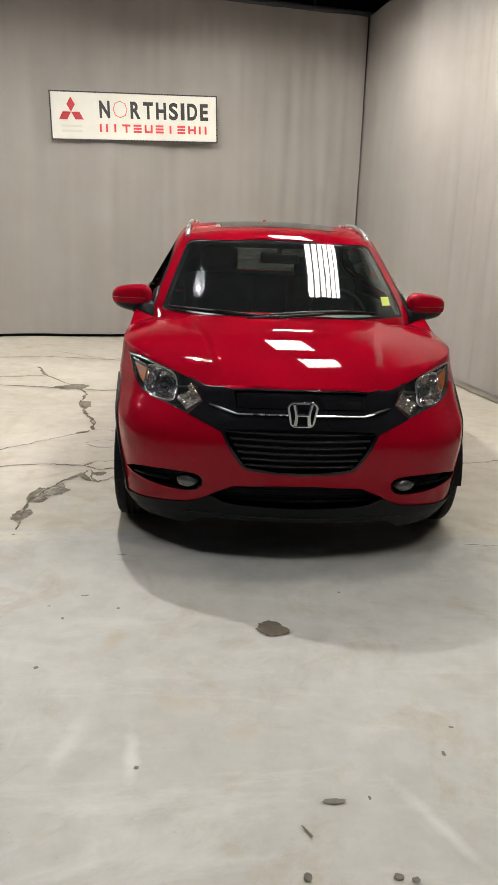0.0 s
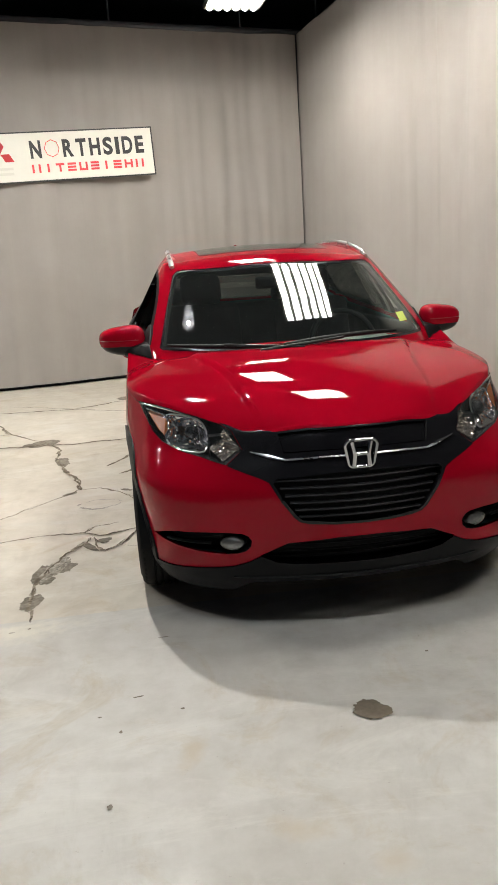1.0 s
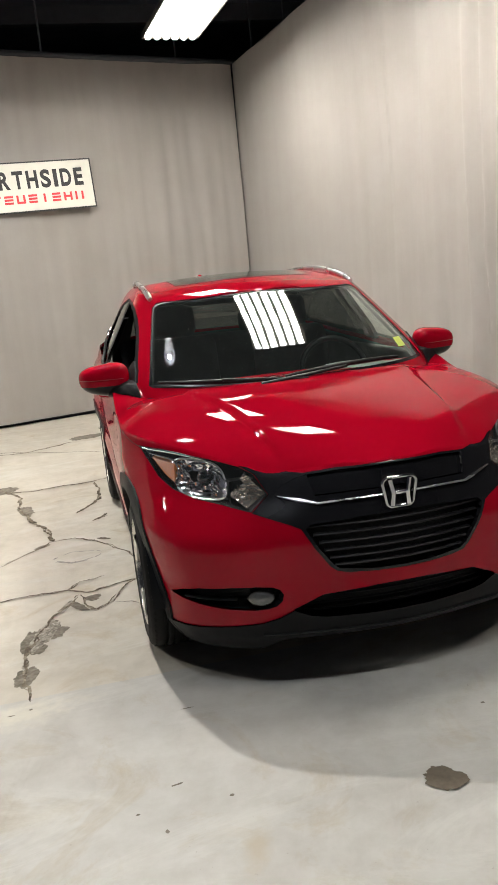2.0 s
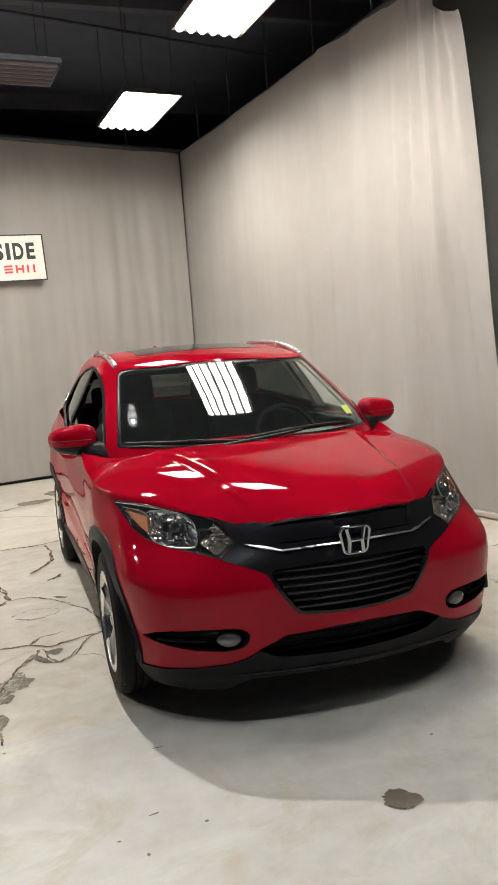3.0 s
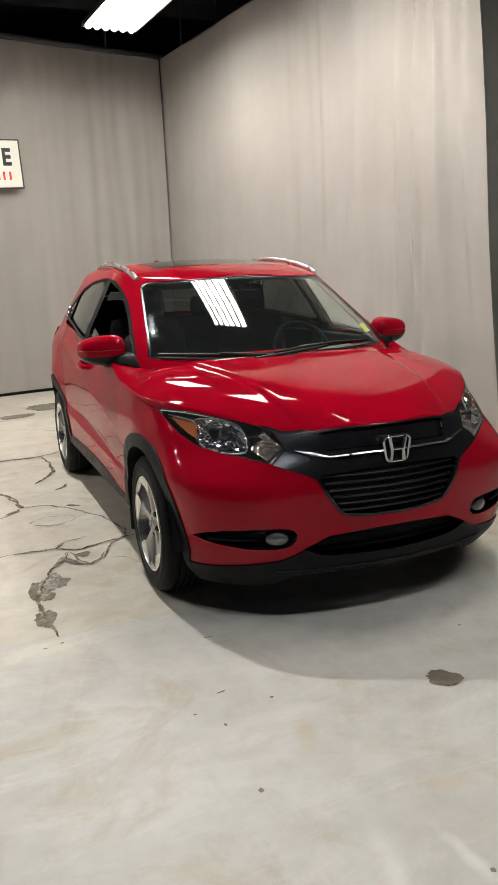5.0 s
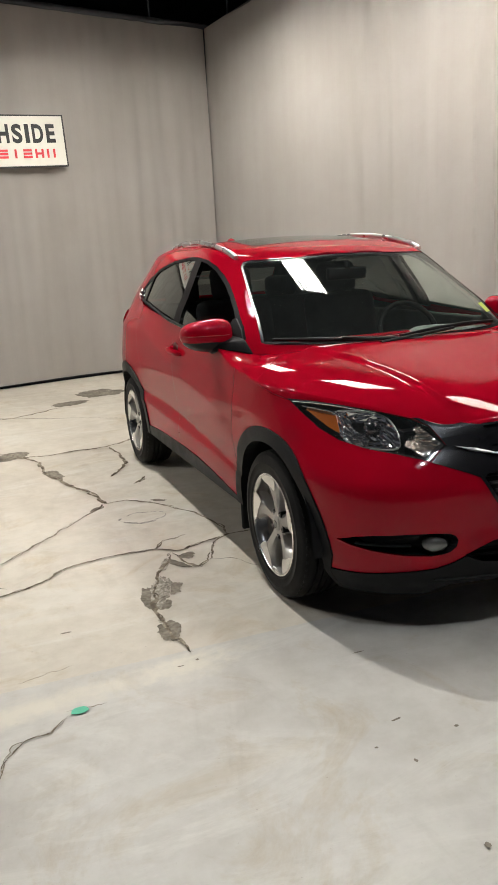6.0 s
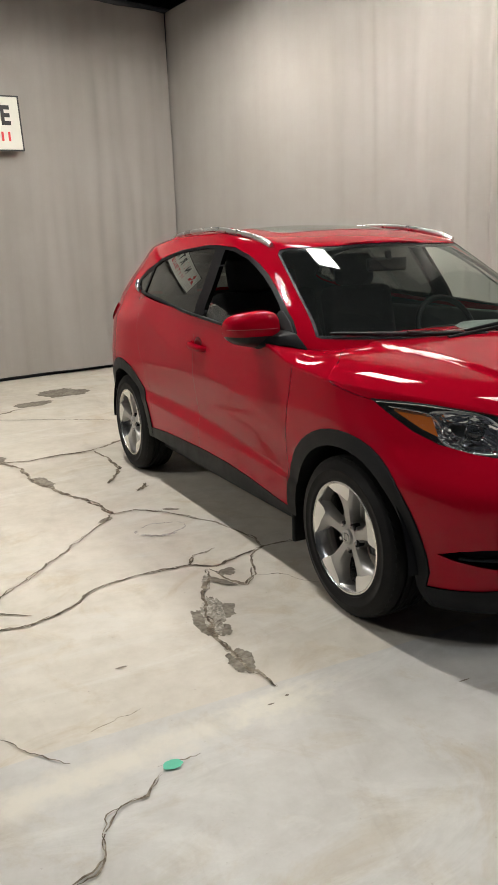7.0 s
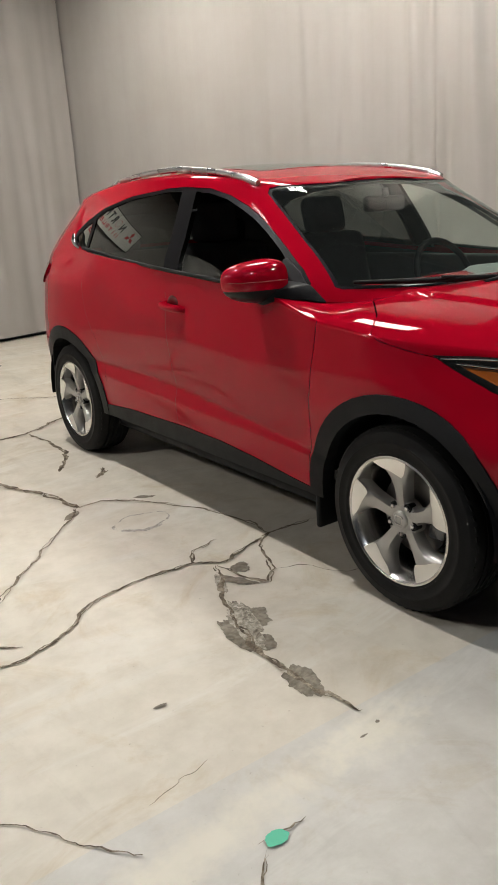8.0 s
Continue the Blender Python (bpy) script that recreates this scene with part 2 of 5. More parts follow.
def cloth(name, color):
    """Woven curtain cloth with long faint vertical streaks and stains."""
    m = material(name, color, 0.92, spec=0.2)
    t, b = nodes_of(m)
    streak = ramp(t, noise_node(t, 1.6, 5, 0.55, (2.4, 2.4, 0.07)), [(0.28, tuple(c * 0.955 for c in color)), (0.72, tuple(c * 1.035 for c in color))])
    thin = ramp(t, noise_node(t, 16, 4, 0.6, (4, 4, 0.12)), [(0.3, (0.985,) * 3), (0.7, (1.0,) * 3)])
    c = blend(t, 0.9, streak, thin, "MULTIPLY")
    mott = ramp(t, noise_node(t, 1.1, 6, 0.65), [(0.35, (0.90, 0.885, 0.86)), (0.65, (1, 1, 1))])
    c = blend(t, 0.7, c, mott, "MULTIPLY")
    t.links.new(c, b.inputs["Base Color"])
    bump(m, noise_node(t, 180, 2, 0.5), 0.15, 0.002)
    return m


RED = paint("red_paint", (0.33, 0.0017, 0.0125))
# body red darkened to paint the shade of the handle cup
CUPSHADE = material("shaded_cup_red", (0.10, 0.0015, 0.004), 0.3, 0, 0.3, 0.3)
DARKRED = material("dark_red_paint", (0.30, 0.004, 0.012), 0.3, 0, 1.0)
BLACK = speckled("black_plastic", (0.0075, 0.008, 0.009), 0.5, 0.2, 60)
SATINBLACK = speckled("satin_black", (0.016, 0.016, 0.017), 0.32, 0.15, 50, relief=0.03)
GLOSSBLACK = material("gloss_black", (0.009, 0.009, 0.011), 0.26, 0, 0.0, 0.35)
SLAT = material("slat_black", (0.007, 0.007, 0.008), 0.45, 0, 0, 0.2)
FRAME = material("frame_black", (0.007, 0.007, 0.008), 0.5, 0, 0, 0.06)
CHROME = material("chrome", (0.58, 0.58, 0.60), 0.06, 1.0)
MIRRORCHROME = material("reflector_chrome", (0.80, 0.80, 0.82), 0.07, 1.0)
MIRROR = material("mirror", (0.8, 0.8, 0.8), 0.01, 1.0)
SILVER = speckled("satin_silver", (0.55, 0.55, 0.56), 0.28, 0.08, 30, 1.0, 0.0)
PROJECTOR = material("projector_glass", (0.012, 0.013, 0.016), 0.04, 0, 1.0)
WARMCHROME = speckled("frosted_reflector", (0.56, 0.50, 0.45), 0.24, 0.25, 60, 0.9, 0.0)
LAMPGREY = material("lamp_housing", (0.15, 0.15, 0.16), 0.25, 0.7)
AMBER = material("amber_lens", (0.36, 0.085, 0.006), 0.35, 0, 0.0, 0.2)
FOG = speckled("fog_lamp_lens", (0.15, 0.15, 0.15), 0.22, 0.4, 160, 0.6, 0.3, 0.6)
TAIL = material("tail_lens", (0.22, 0.003, 0.008), 0.12, 0, 1.0)
RUBBER = speckled("tyre_rubber", (0.010, 0.010, 0.010), 0.62, 0.3, 30, relief=0.15)
ALLOY = material("alloy_bright", (0.72, 0.71, 0.69), 0.25, 1.0)
MACHINED = material("alloy_machined", (0.78, 0.77, 0.74), 0.38, 0.9)
ALLOYGREY = speckled("alloy_grey", (0.40, 0.393, 0.38), 0.35, 0.06, 30, 0.65, 0.0)
STEEL = material("brake_steel", (0.30, 0.29, 0.28), 0.4, 1.0)
INTERIOR = speckled("dark_trim", (0.05, 0.053, 0.052), 0.8, 0.15, 30)
DASH = speckled("dash_grey", (0.21, 0.23, 0.217), 0.65, 0.15, 40)
SEAT = speckled("seat_fabric", (0.045, 0.045, 0.048), 0.9, 0.25, 80)
YELLOW = material("yellow_paper", (0.55, 0.62, 0.12), 0.6)
CLEAR = pane("clear_glass", (0.84, 0.90, 0.87), 0.045, 0.009)
LENS = pane("lamp_lens", (0.97, 0.97, 0.97), 0.032, 0.008, 0.35)
PRIVACY = pane("privacy_glass", (0.12, 0.13, 0.125), 0.036)
CURTAIN = cloth("grey_curtain", (0.365, 0.342, 0.320))
CREAM = concrete("cream_concrete", (0.535, 0.49, 0.412), (0.638, 0.591, 0.503), (0.717, 0.67, 0.577))
GREY = concrete("grey_concrete", (0.51, 0.487, 0.442), (0.58, 0.564, 0.524), (0.645, 0.626, 0.58), (
    (-2.1, -0.475, 1.1, 0.10, 5.6, (0.70, 0.65, 0.54), 0.7), (-1.40, -0.42, 0.20, 0.13, 5, (0.70, 0.66, 0.55), 0.6),
    (-0.73, -1.40, 0.05, 0.13, -20, (0.50, 0.43, 0.32), 0.7), (-0.48, -1.80, 0.10, 0.06, -20, (0.52, 0.45, 0.34), 0.6), (-0.27, -1.96, 0.07, 0.06, 0, (0.50, 0.43, 0.33), 0.6),
    (-0.60, -2.08, 0.03, 0.16, 6, (0.72, 0.70, 0.65), 0.7), (-0.80, -2.02, 0.05, 0.18, -12, (0.72, 0.70, 0.65), 0.6), (0.24, -2.35, 0.03, 0.26, 28, (0.72, 0.70, 0.65), 0.6)))
CRACK = crumble("crack_grime", (0.06, 0.045, 0.029), (0.15, 0.117, 0.080), (0.36, 0.315, 0.24), 38)
PATCHED = crumble("patched_concrete", (0.13, 0.112, 0.085), (0.21, 0.185, 0.145), (0.29, 0.262, 0.21), 14)
RUBBLE = crumble("crumbled_concrete", (0.11, 0.09, 0.065), (0.36, 0.33, 0.27), (0.58, 0.54, 0.46), 34)
SCUFF = crumble("grey_scuff", (0.36, 0.345, 0.31), (0.45, 0.43, 0.39), (0.52, 0.495, 0.45), 30)
WORN = speckled("pale_concrete", (0.70, 0.675, 0.60), 0.5, 0.05, 14)
for film, size, low, high in ((CRACK, 16, 0.35, 0.37), (PATCHED, 9, 0.30, 0.33), (RUBBLE, 22, 0.38, 0.42), (SCUFF, 11, 0.46, 0.49)):
    ragged(film, size, low, high)
LEAF = speckled("dry_leaf", (0.13, 0.105, 0.075), 0.8, 0.4, 60)
SPECK = speckled("dirt_speck", (0.19, 0.165, 0.13), 0.85, 0.35, 60)
GREEN = material("green_mark", (0.09, 0.50, 0.32), 0.6)
DARK = speckled("dark_ceiling", (0.052, 0.060, 0.082), 0.8, 0.3, 6)
DARKSTEEL = speckled("dark_steel", (0.055, 0.060, 0.072), 0.6, 0.3, 10)
GREYWALL = speckled("grey_wall", (0.17, 0.165, 0.15), 0.85, 0.12, 8)
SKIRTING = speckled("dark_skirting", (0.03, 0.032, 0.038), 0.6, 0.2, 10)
PIPE = material("steel_pipe", (0.5, 0.48, 0.45), 0.35, 1.0)
# near black in place of white, so gaps between lit tubes read dark
TRAY = speckled("dark_lamp_tray", (0.035, 0.032, 0.026), 0.5, 0.15, 12)
DEADTUBE = material("dead_tube", (0.075, 0.075, 0.08), 0.4)
SIGNWHITE = speckled("sign_white", (0.78, 0.76, 0.68), 0.45, 0.04, 12, relief=0.0)
SIGNBLACK = material("sign_black", (0.02, 0.02, 0.02), 0.45)
SIGNRED = material("sign_red", (0.76, 0.055, 0.065), 0.45)
SIGNEDGE = material("sign_edge", (0.04, 0.04, 0.04), 0.5)
TUBE = emitter("lamp_tube", (1.0, 0.965, 0.90), TUBE_GLOW)
BULB = emitter("lamp_bulb", (1.0, 0.965, 0.91), KEY_GLOW)
COOLBULB = emitter("cool_lamp_bulb", (0.88, 0.94, 1.0), FRONT_GLOW)
FILLBULB = emitter("side_fill_bulb", (1.0, 0.965, 0.91), SIDE_GLOW)


# ---- room ----
def back_y(x):
    return 7.44 + 0.24 * x


def right_x(y):
    return 2.78 - 0.15 * y


HALL = 5.3
floor = part("floor", grid([[(x, y, -0.02) for x in (-9, 8)] for y in (-9, 12)]), GREY)
part("slab", grid([[(x, y, 0.0) for x in np.linspace(-9, 8, 18)] for y in np.linspace(-0.31, 12, 14)]), CREAM, floor, "older cream-coloured concrete pour")
part("slab", grid([[(x, y, 0.0) for x in np.linspace(-9, 8, 18)] for y in np.linspace(-9, -0.3105, 10)]), GREY, floor, "greyer concrete pour")
tagged(floor, "pale worn concrete floor with dark cracks and stains", "floor", kind="structure")
ceiling = part("ceiling", box((-9, -9, HALL), (8, 12, HALL + 0.1)), DARK, smooth=False)
tagged(ceiling, "high black painted ceiling", "ceiling", kind="structure")
for name, lo, hi in (("wall_far", (-9, 11.9, 0), (8, 12, HALL)), ("wall_near", (-9, -9, 0), (8, -8.9, HALL)), ("wall_west", (-9, -9, 0), (-8.9, 12, HALL)), ("wall_east", (7.9, -9, 0), (8, 12, HALL))):
    w = part(name, box(lo, hi), GREYWALL if name == "wall_east" else DARK, smooth=False)
    tagged(w, "plain dark wall that closes the hall", "wall", kind="structure")


def drape(u, z, seed, depth, bunch=0.0):
    """The waving of a hung cloth: soft deep folds, sharper towards the hem."""
    a = noise.noise((u * 0.8, z * 0.12, seed)) * 1.3 + noise.noise((u * 2.3, z * 0.20, seed + 7)) * 0.36
    b = noise.noise((u * 6.5, z * 0.25, seed + 3)) * 0.05
    c = bunch * (noise.noise((u * 3.4, z * 0.30, seed + 11)) + 0.55 * noise.noise((u * 8.0, z * 0.55, seed + 15)))
    return depth * (a + b + c)


def curtain(name, a, b, top, hem, seed, depth, toward, label, end_slope=0.0, folds=0.55, pinch=None):
    """A hung cloth from plan point a to b."""
    a, b, toward = Vector((*a, 0)), Vector((*b, 0)), Vector((*toward, 0)).normalized()
    L = (b - a).length
    nu, nz = int(L / 0.032), 48
    rows = []
    for j in range(nz + 1):
        row = []
        for i in range(nu + 1):
            u, z = L * i / nu, lerp(hem, top, j / nz)
            k = i / nu
            pull = end_slope * (z / top) * smooth(0.80, 1.0, k)
            sag = -0.40 * smooth(0.86, 1.0, k) * (j / nz) ** 8 if end_slope else 0
            tuck = 0.0
            if pinch:
                off = u - pinch - 0.05 * noise.noise((z * 2.2, 3.0, seed))
                tuck = 0.055 * (math.exp(-(off / 0.05) ** 2) - 0.6 * math.exp(-((off - 0.11) / 0.06) ** 2)) * smooth(0.2, 1.0, z) * (1 - smooth(1.5, 2.6, z))
            p = toward * tuck + a.lerp(b, k) + (a - b).normalized() * pull + toward * drape(u, z, seed, depth, folds * smooth(0.35, 0.85, k))
            row.append((p.x, p.y, z + sag))
        rows.append(row)
    bm = grid(rows)
    ob = part(name, bm, CURTAIN)
    return tagged(ob, label, "curtain")


CORNER = (1.62, back_y(1.62))
PINCH = 5.28
curtain("curtain", (-8.6, back_y(-8.6)), CORNER, 4.42, 0.045, 1.0, 0.07, (0.24, -1), "grey cloth curtain hung across the back wall")
END = (right_x(1.63), 1.63)
curtain("curtain", (CORNER[0] + 0.035, CORNER[1] + 0.03), END, 4.44, 0.03, 5.0, 0.045, (-1, -0.15), "pale grey cloth curtain hung along one side", end_slope=0.45, folds=1.7, pinch=PINCH)

# rails that carry the cloth, hung from the ceiling
for a, b in (((-8.6, back_y(-8.6) + 0.05), (CORNER[0] + 0.1, back_y(CORNER[0] + 0.1) + 0.05)), ((CORNER[0] + 0.14, CORNER[1] + 0.1), (right_x(1.7) + 0.06, 1.7))):
    bm = bmesh.new()
    add_tube(bm, [(*a, 4.46), (*b, 4.46)], 0.045, 8)
    for k in range(6):
        x, y = lerp(a[0], b[0], (k + 0.5) / 6), lerp(a[1], b[1], (k + 0.5) / 6)
        add_tube(bm, [(x, y, 4.46), (x, y, HALL + 0.01)], 0.012, 6)
    tagged(part("curtain_rail", bm, DARKSTEEL), "dark steel curtain rail hung from the ceiling", "rail")
# dark strip standing just behind the back curtain, seen under the hem
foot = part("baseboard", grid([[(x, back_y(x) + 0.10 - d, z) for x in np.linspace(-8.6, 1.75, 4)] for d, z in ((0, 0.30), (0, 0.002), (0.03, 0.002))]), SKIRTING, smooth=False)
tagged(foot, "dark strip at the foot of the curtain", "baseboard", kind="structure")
bm = bmesh.new()
add_tube(bm, [(right_x(7.6) - 0.01, 7.6, 0.035), (right_x(1.30) - 0.01, 1.30, 0.035)], 0.028, 12)
tagged(part("hem_pipe", bm, PIPE), "steel pipe weighting the curtain hem on the floor", "pipe")
# the plain wall past the end of the cloth
dw = part("wall_side", grid([[(x, 5.35 - 0.92 * x + 0.0, z) for x in np.linspace(2.55, 6.0, 5)] for z in (0.0, HALL)]), GREYWALL, smooth=False)
tagged(dw, "plain dark grey wall past the curtain", "wall", kind="structure")
sk = part("skirting", grid([[(x - 0.03, 5.33 - 0.92 * x, z) for x in np.linspace(2.55, 6.0, 5)] for z in (0.0, 0.19)]), SKIRTING, smooth=False)
tagged(sk, "dark skirting board along the grey wall", "skirting", kind="structure")

# ceiling joists and conduit
for k in range(5):
    y = -5.0 + 3.3 * k
    tagged(part("ceiling_beam", box((-9, y - 0.06, HALL - 0.22), (8, y + 0.06, HALL + 0.02), 0.01), DARKSTEEL, smooth=False), "dark steel beam under the black ceiling", "beam", "ceiling beams", "structure")
bm = bmesh.new()
add_tube(bm, [(-4.0, 4.2, HALL - 0.26), (3.2, 6.0, HALL - 0.26)], 0.02, 8)
for k in range(4):
    x, y = lerp(-4.0, 3.2, (k + 0.5) / 4), lerp(4.2, 6.0, (k + 0.5) / 4)
    add_tube(bm, [(x, y, HALL - 0.26), (x, y, HALL + 0.01)], 0.006, 6)
tagged(part("conduit", bm, DARKSTEEL), "thin conduit running under the ceiling", "pipe")


# hanging fluorescent fittings
def ceiling_light(x, y, lit=True, turn=0.0):
    lamp = empty("ceiling_light", (x, y, LAMP_Z))
    lamp.rotation_euler.z = radians(turn)
    tray = bmesh.new()
    add_box(tray, (-0.31, -0.60, 0.052), (0.31, 0.60, 0.060))
    for sx in (-1, 1):
        add_box(tray, (sx * 0.315 - 0.005, -0.60, 0.012), (sx * 0.315 + 0.005, 0.60, 0.060))
        add_box(tray, (-0.32, sx * 0.605 - 0.005, 0.012), (0.32, sx * 0.605 + 0.005, 0.060))
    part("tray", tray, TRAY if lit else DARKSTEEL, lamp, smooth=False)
    for k in range(6):
        tx = -0.25 + 0.1 * k
        part("tube", tube([(tx, -0.585, 0.026), (tx, 0.585, 0.026)], 0.034, 10), TUBE if lit else DEADTUBE, lamp)
    for px in (-0.25, 0.25):
        for py in (-0.5, 0.5):
            part("hanger_wire", tube([(px, py, 0.058), (px, py, HALL - LAMP_Z + 0.01)], 0.004, 5), DARKSTEEL, lamp)
    return tagged(lamp, "hanging fluorescent light with six tubes" + ("" if lit else ", switched off"), "ceiling light", "hanging lights")


for lx, ly, lit, turn in LIGHTS:
    ceiling_light(lx, ly, lit, turn)


def high_bay(x, y, glow):
    lamp = empty("high_bay_light", (x, y, KEY_Z))
    bm = bmesh.new()
    add_lathe(bm, [(0.0, 0.26), (0.03, 0.25), (0.10, 0.19), (0.15, 0.11), (0.17, 0.06), (0.30, 0.055), (0.31, 0.0005)], "z", (0, 0, 0), 28)
    part("bell", bm, DARKSTEEL, lamp)
    bm = bmesh.new()
    bmesh.ops.create_uvsphere(bm, u_segments=14, v_segments=8, radius=0.05)
    bmesh.ops.translate(bm, vec=(0, 0, 0.045), verts=bm.verts)
    part("bulb", bm, glow, lamp)
    part("hanger", tube([(0, 0, 0.30), (0, 0, HALL - KEY_Z + 0.01)], 0.008, 6), DARKSTEEL, lamp)
    return tagged(lamp, "bright bell-shaped lamp hung from the ceiling", "ceiling light", "bell lamps")


high_bay(*KEY, BULB)
high_bay(*FRONT, COOLBULB)
# unseen lamp far to the left, added to brighten the flank and floor
high_bay(*SIDE, FILLBULB)

# ---- sign on the back curtain ----
def sign(m):
    """A white board, 2.16 by 0.56 metres, with black letters and red shapes."""
    board = part("sign", box((-1.08, -0.03, -0.28), (1.08, 0, 0.28), 0.004), SIGNWHITE, None, smooth=False)
    tagged(board, "white sign board with black letters and red shapes", "sign")
    bm = bmesh.new()
    for lo, hi in (((-1.095, -0.034, -0.295), (1.095, 0.004, -0.28)), ((-1.095, -0.034, 0.28), (1.095, 0.004, 0.295)), ((-1.095, -0.034, -0.28), (-1.08, 0.004, 0.28)), ((1.08, -0.034, -0.28), (1.095, 0.004, 0.28))):
        add_box(bm, lo, hi)
    part("sign_frame", bm, SIGNEDGE, board, "thin dark frame", smooth=False)

    def letter(ch, x, z, h, w, mat_):
        cu = bpy.data.curves.new("letter", "FONT")
        cu.body, cu.size, cu.align_x, cu.extrude, cu.offset = ch, h / 0.72, "CENTER", 0.002, 0.010
        ob = bpy.data.objects.new("letter", cu)
        me = bpy.data.meshes.new_from_object(ob)
        bpy.data.objects.remove(ob)
        xs = [v.co.x for v in me.vertices]
        k = w / max(0.001, max(xs) - min(xs))
        mid = (max(xs) + min(xs)) / 2
        me.transform(Matrix.Translation((x, -0.034, z)) @ Matrix.Rotation(radians(90), 4, "X") @ Matrix.Diagonal((k, 1, 1, 1)) @ Matrix.Translation((-mid, 0, 0)))
        me.materials.append(mat_)
        lo = new("letter", me)
        lo.parent = board

    x = -0.47
    for ch, w in zip("NORTHSIDE", (0.135, 0.19, 0.13, 0.13, 0.135, 0.12, 0.05, 0.135, 0.11)):
        if ch != "O":
            letter(ch, x + w / 2, -0.01, 0.20, w, SIGNBLACK)
        else:
            part("red_ring", tube([(x + w / 2 + 0.09 * math.cos(a), -0.033, 0.09 + 0.10 * math.sin(a)) for a in np.linspace(0, math.tau, 9)[:-1]], 0.0045, 6, closed=True, up=(0, 1, 0)), SIGNRED, board, "thin red ring")
        x += w + 0.038
    # lower line: wide red bars in place of the lettering
    strokes = []
    x0, pitch, w, h = -0.475, 0.146, 0.105, 0.10
    for k, kind in enumerate("abcdefbdga"):
        cx, t = x0 + k * pitch, 0.025
        z0 = -0.19
        if kind == "b":
            strokes += [(cx + w / 2 - t / 2, z0, cx + w / 2 + t / 2, z0 + h)]
        elif kind == "c":
            strokes += [(cx, z0 + h - t, cx + w, z0 + h), (cx + w / 2 - t / 2, z0, cx + w / 2 + t / 2, z0 + h - t)]
        elif kind == "e":
            strokes += [(cx, z0, cx + t, z0 + h), (cx + w - t, z0, cx + w, z0 + h), (cx + t, z0, cx + w - t, z0 + t)]
        elif kind == "g":
            strokes += [(cx, z0, cx + t, z0 + h), (cx + w - t, z0, cx + w, z0 + h), (cx + t, z0 + h / 2 - t / 2, cx + w - t, z0 + h / 2 + t / 2)]
        elif kind == "a":
            strokes += [(cx, z0, cx + t, z0 + h), (cx + w - t, z0, cx + w, z0 + h)]
        else:
            strokes += [(cx, z0, cx + w, z0 + t), (cx, z0 + h / 2 - t / 2, cx + w, z0 + h / 2 + t / 2), (cx, z0 + h - t, cx + w, z0 + h)]
    for a, b, c, d in strokes:
        part("red_bar", box((a, -0.035, b), (c, -0.03, d)), SIGNRED, board, smooth=False)
    # three red lozenges
    for ang in (90, 210, 330):
        bm = bmesh.new()
        ca = radians(ang)
        L, W = 0.18, 0.054
        d, n = (math.cos(ca), math.sin(ca)), (-math.sin(ca), math.cos(ca))
        pts = [(0, 0), (d[0] * L / 2 + n[0] * W, d[1] * L / 2 + n[1] * W), (d[0] * L, d[1] * L), (d[0] * L / 2 - n[0] * W, d[1] * L / 2 - n[1] * W)]
        f = bm.faces.new([bm.verts.new((-0.83 + px, -0.036, 0.045 + pz)) for px, pz in pts])
        bmesh.ops.solidify(bm, geom=[f], thickness=0.004)
        part("red_lozenge", bm, SIGNRED, board, smooth=False)
    for k in range(2):
        part("grey_line", box((-0.96, -0.034, -0.14 - 0.06 * k), (-0.70, -0.03, -0.11 - 0.06 * k)), WORN, board, smooth=False)
    board.matrix_world = m
    return board


slope = math.degrees(math.atan(0.24))
sign(Matrix.Translation((-1.505, back_y(-1.505) - 0.075, 2.89)) @ pose(0, 0, 0, 0, -2.4, slope))


# ---- cracks, patches and litter on the floor ----
def wander(line, step=0.014, amount=0.022, seed=0):
    """A line broken into short uneven steps."""
    out = []
    for (ax, ay), (bx, by) in zip(line, line[1:]):
        n = max(2, int(math.hypot(bx - ax, by - ay) / step))
        for k in range(n):
            x, y = lerp(ax, bx, k / n), lerp(ay, by, k / n)
            jx = noise.noise((x * 9, y * 9, seed)) + 0.45 * noise.noise((x * 38, y * 38, seed + 2))
            jy = noise.noise((x * 9, y * 9, seed + 5)) + 0.45 * noise.noise((x * 38, y * 38, seed + 8))
            out.append((x + amount * jx, y + amount * jy))
    return out + [line[-1]]


def crack(line, width, seed, material_=None, z=0.0035):
    pts = wander(line, seed=seed)
    L, R = [], []
    for i, p in enumerate(pts):
        a, b = pts[max(0, i - 1)], pts[min(len(pts) - 1, i + 1)]
        d = Vector((b[0] - a[0], b[1] - a[1]))
        d = d.normalized() if d.length > 1e-6 else Vector((1, 0))
        end = min(1, min(i, len(pts) - 1 - i) / 3 + 0.15)
        wl = width * end * (0.14 + 0.9 * abs(noise.noise((i * 0.37, seed, 0.5))) + 1.5 * max(0, noise.noise((i * 0.13, seed, 2.5))))
        wr = width * end * (0.14 + 0.9 * abs(noise.noise((i * 0.41, seed, 7.5))) + 0.7 * max(0, noise.noise((i * 0.17, seed, 9.5))))
        L.append((p[0] - d.y * wl, p[1] + d.x * wl, z))
        R.append((p[0] + d.y * wr, p[1] - d.x * wr, z))
    ob = part("floor_crack", grid([L, R]), material_ or CRACK, floor, smooth=False)
    return ob


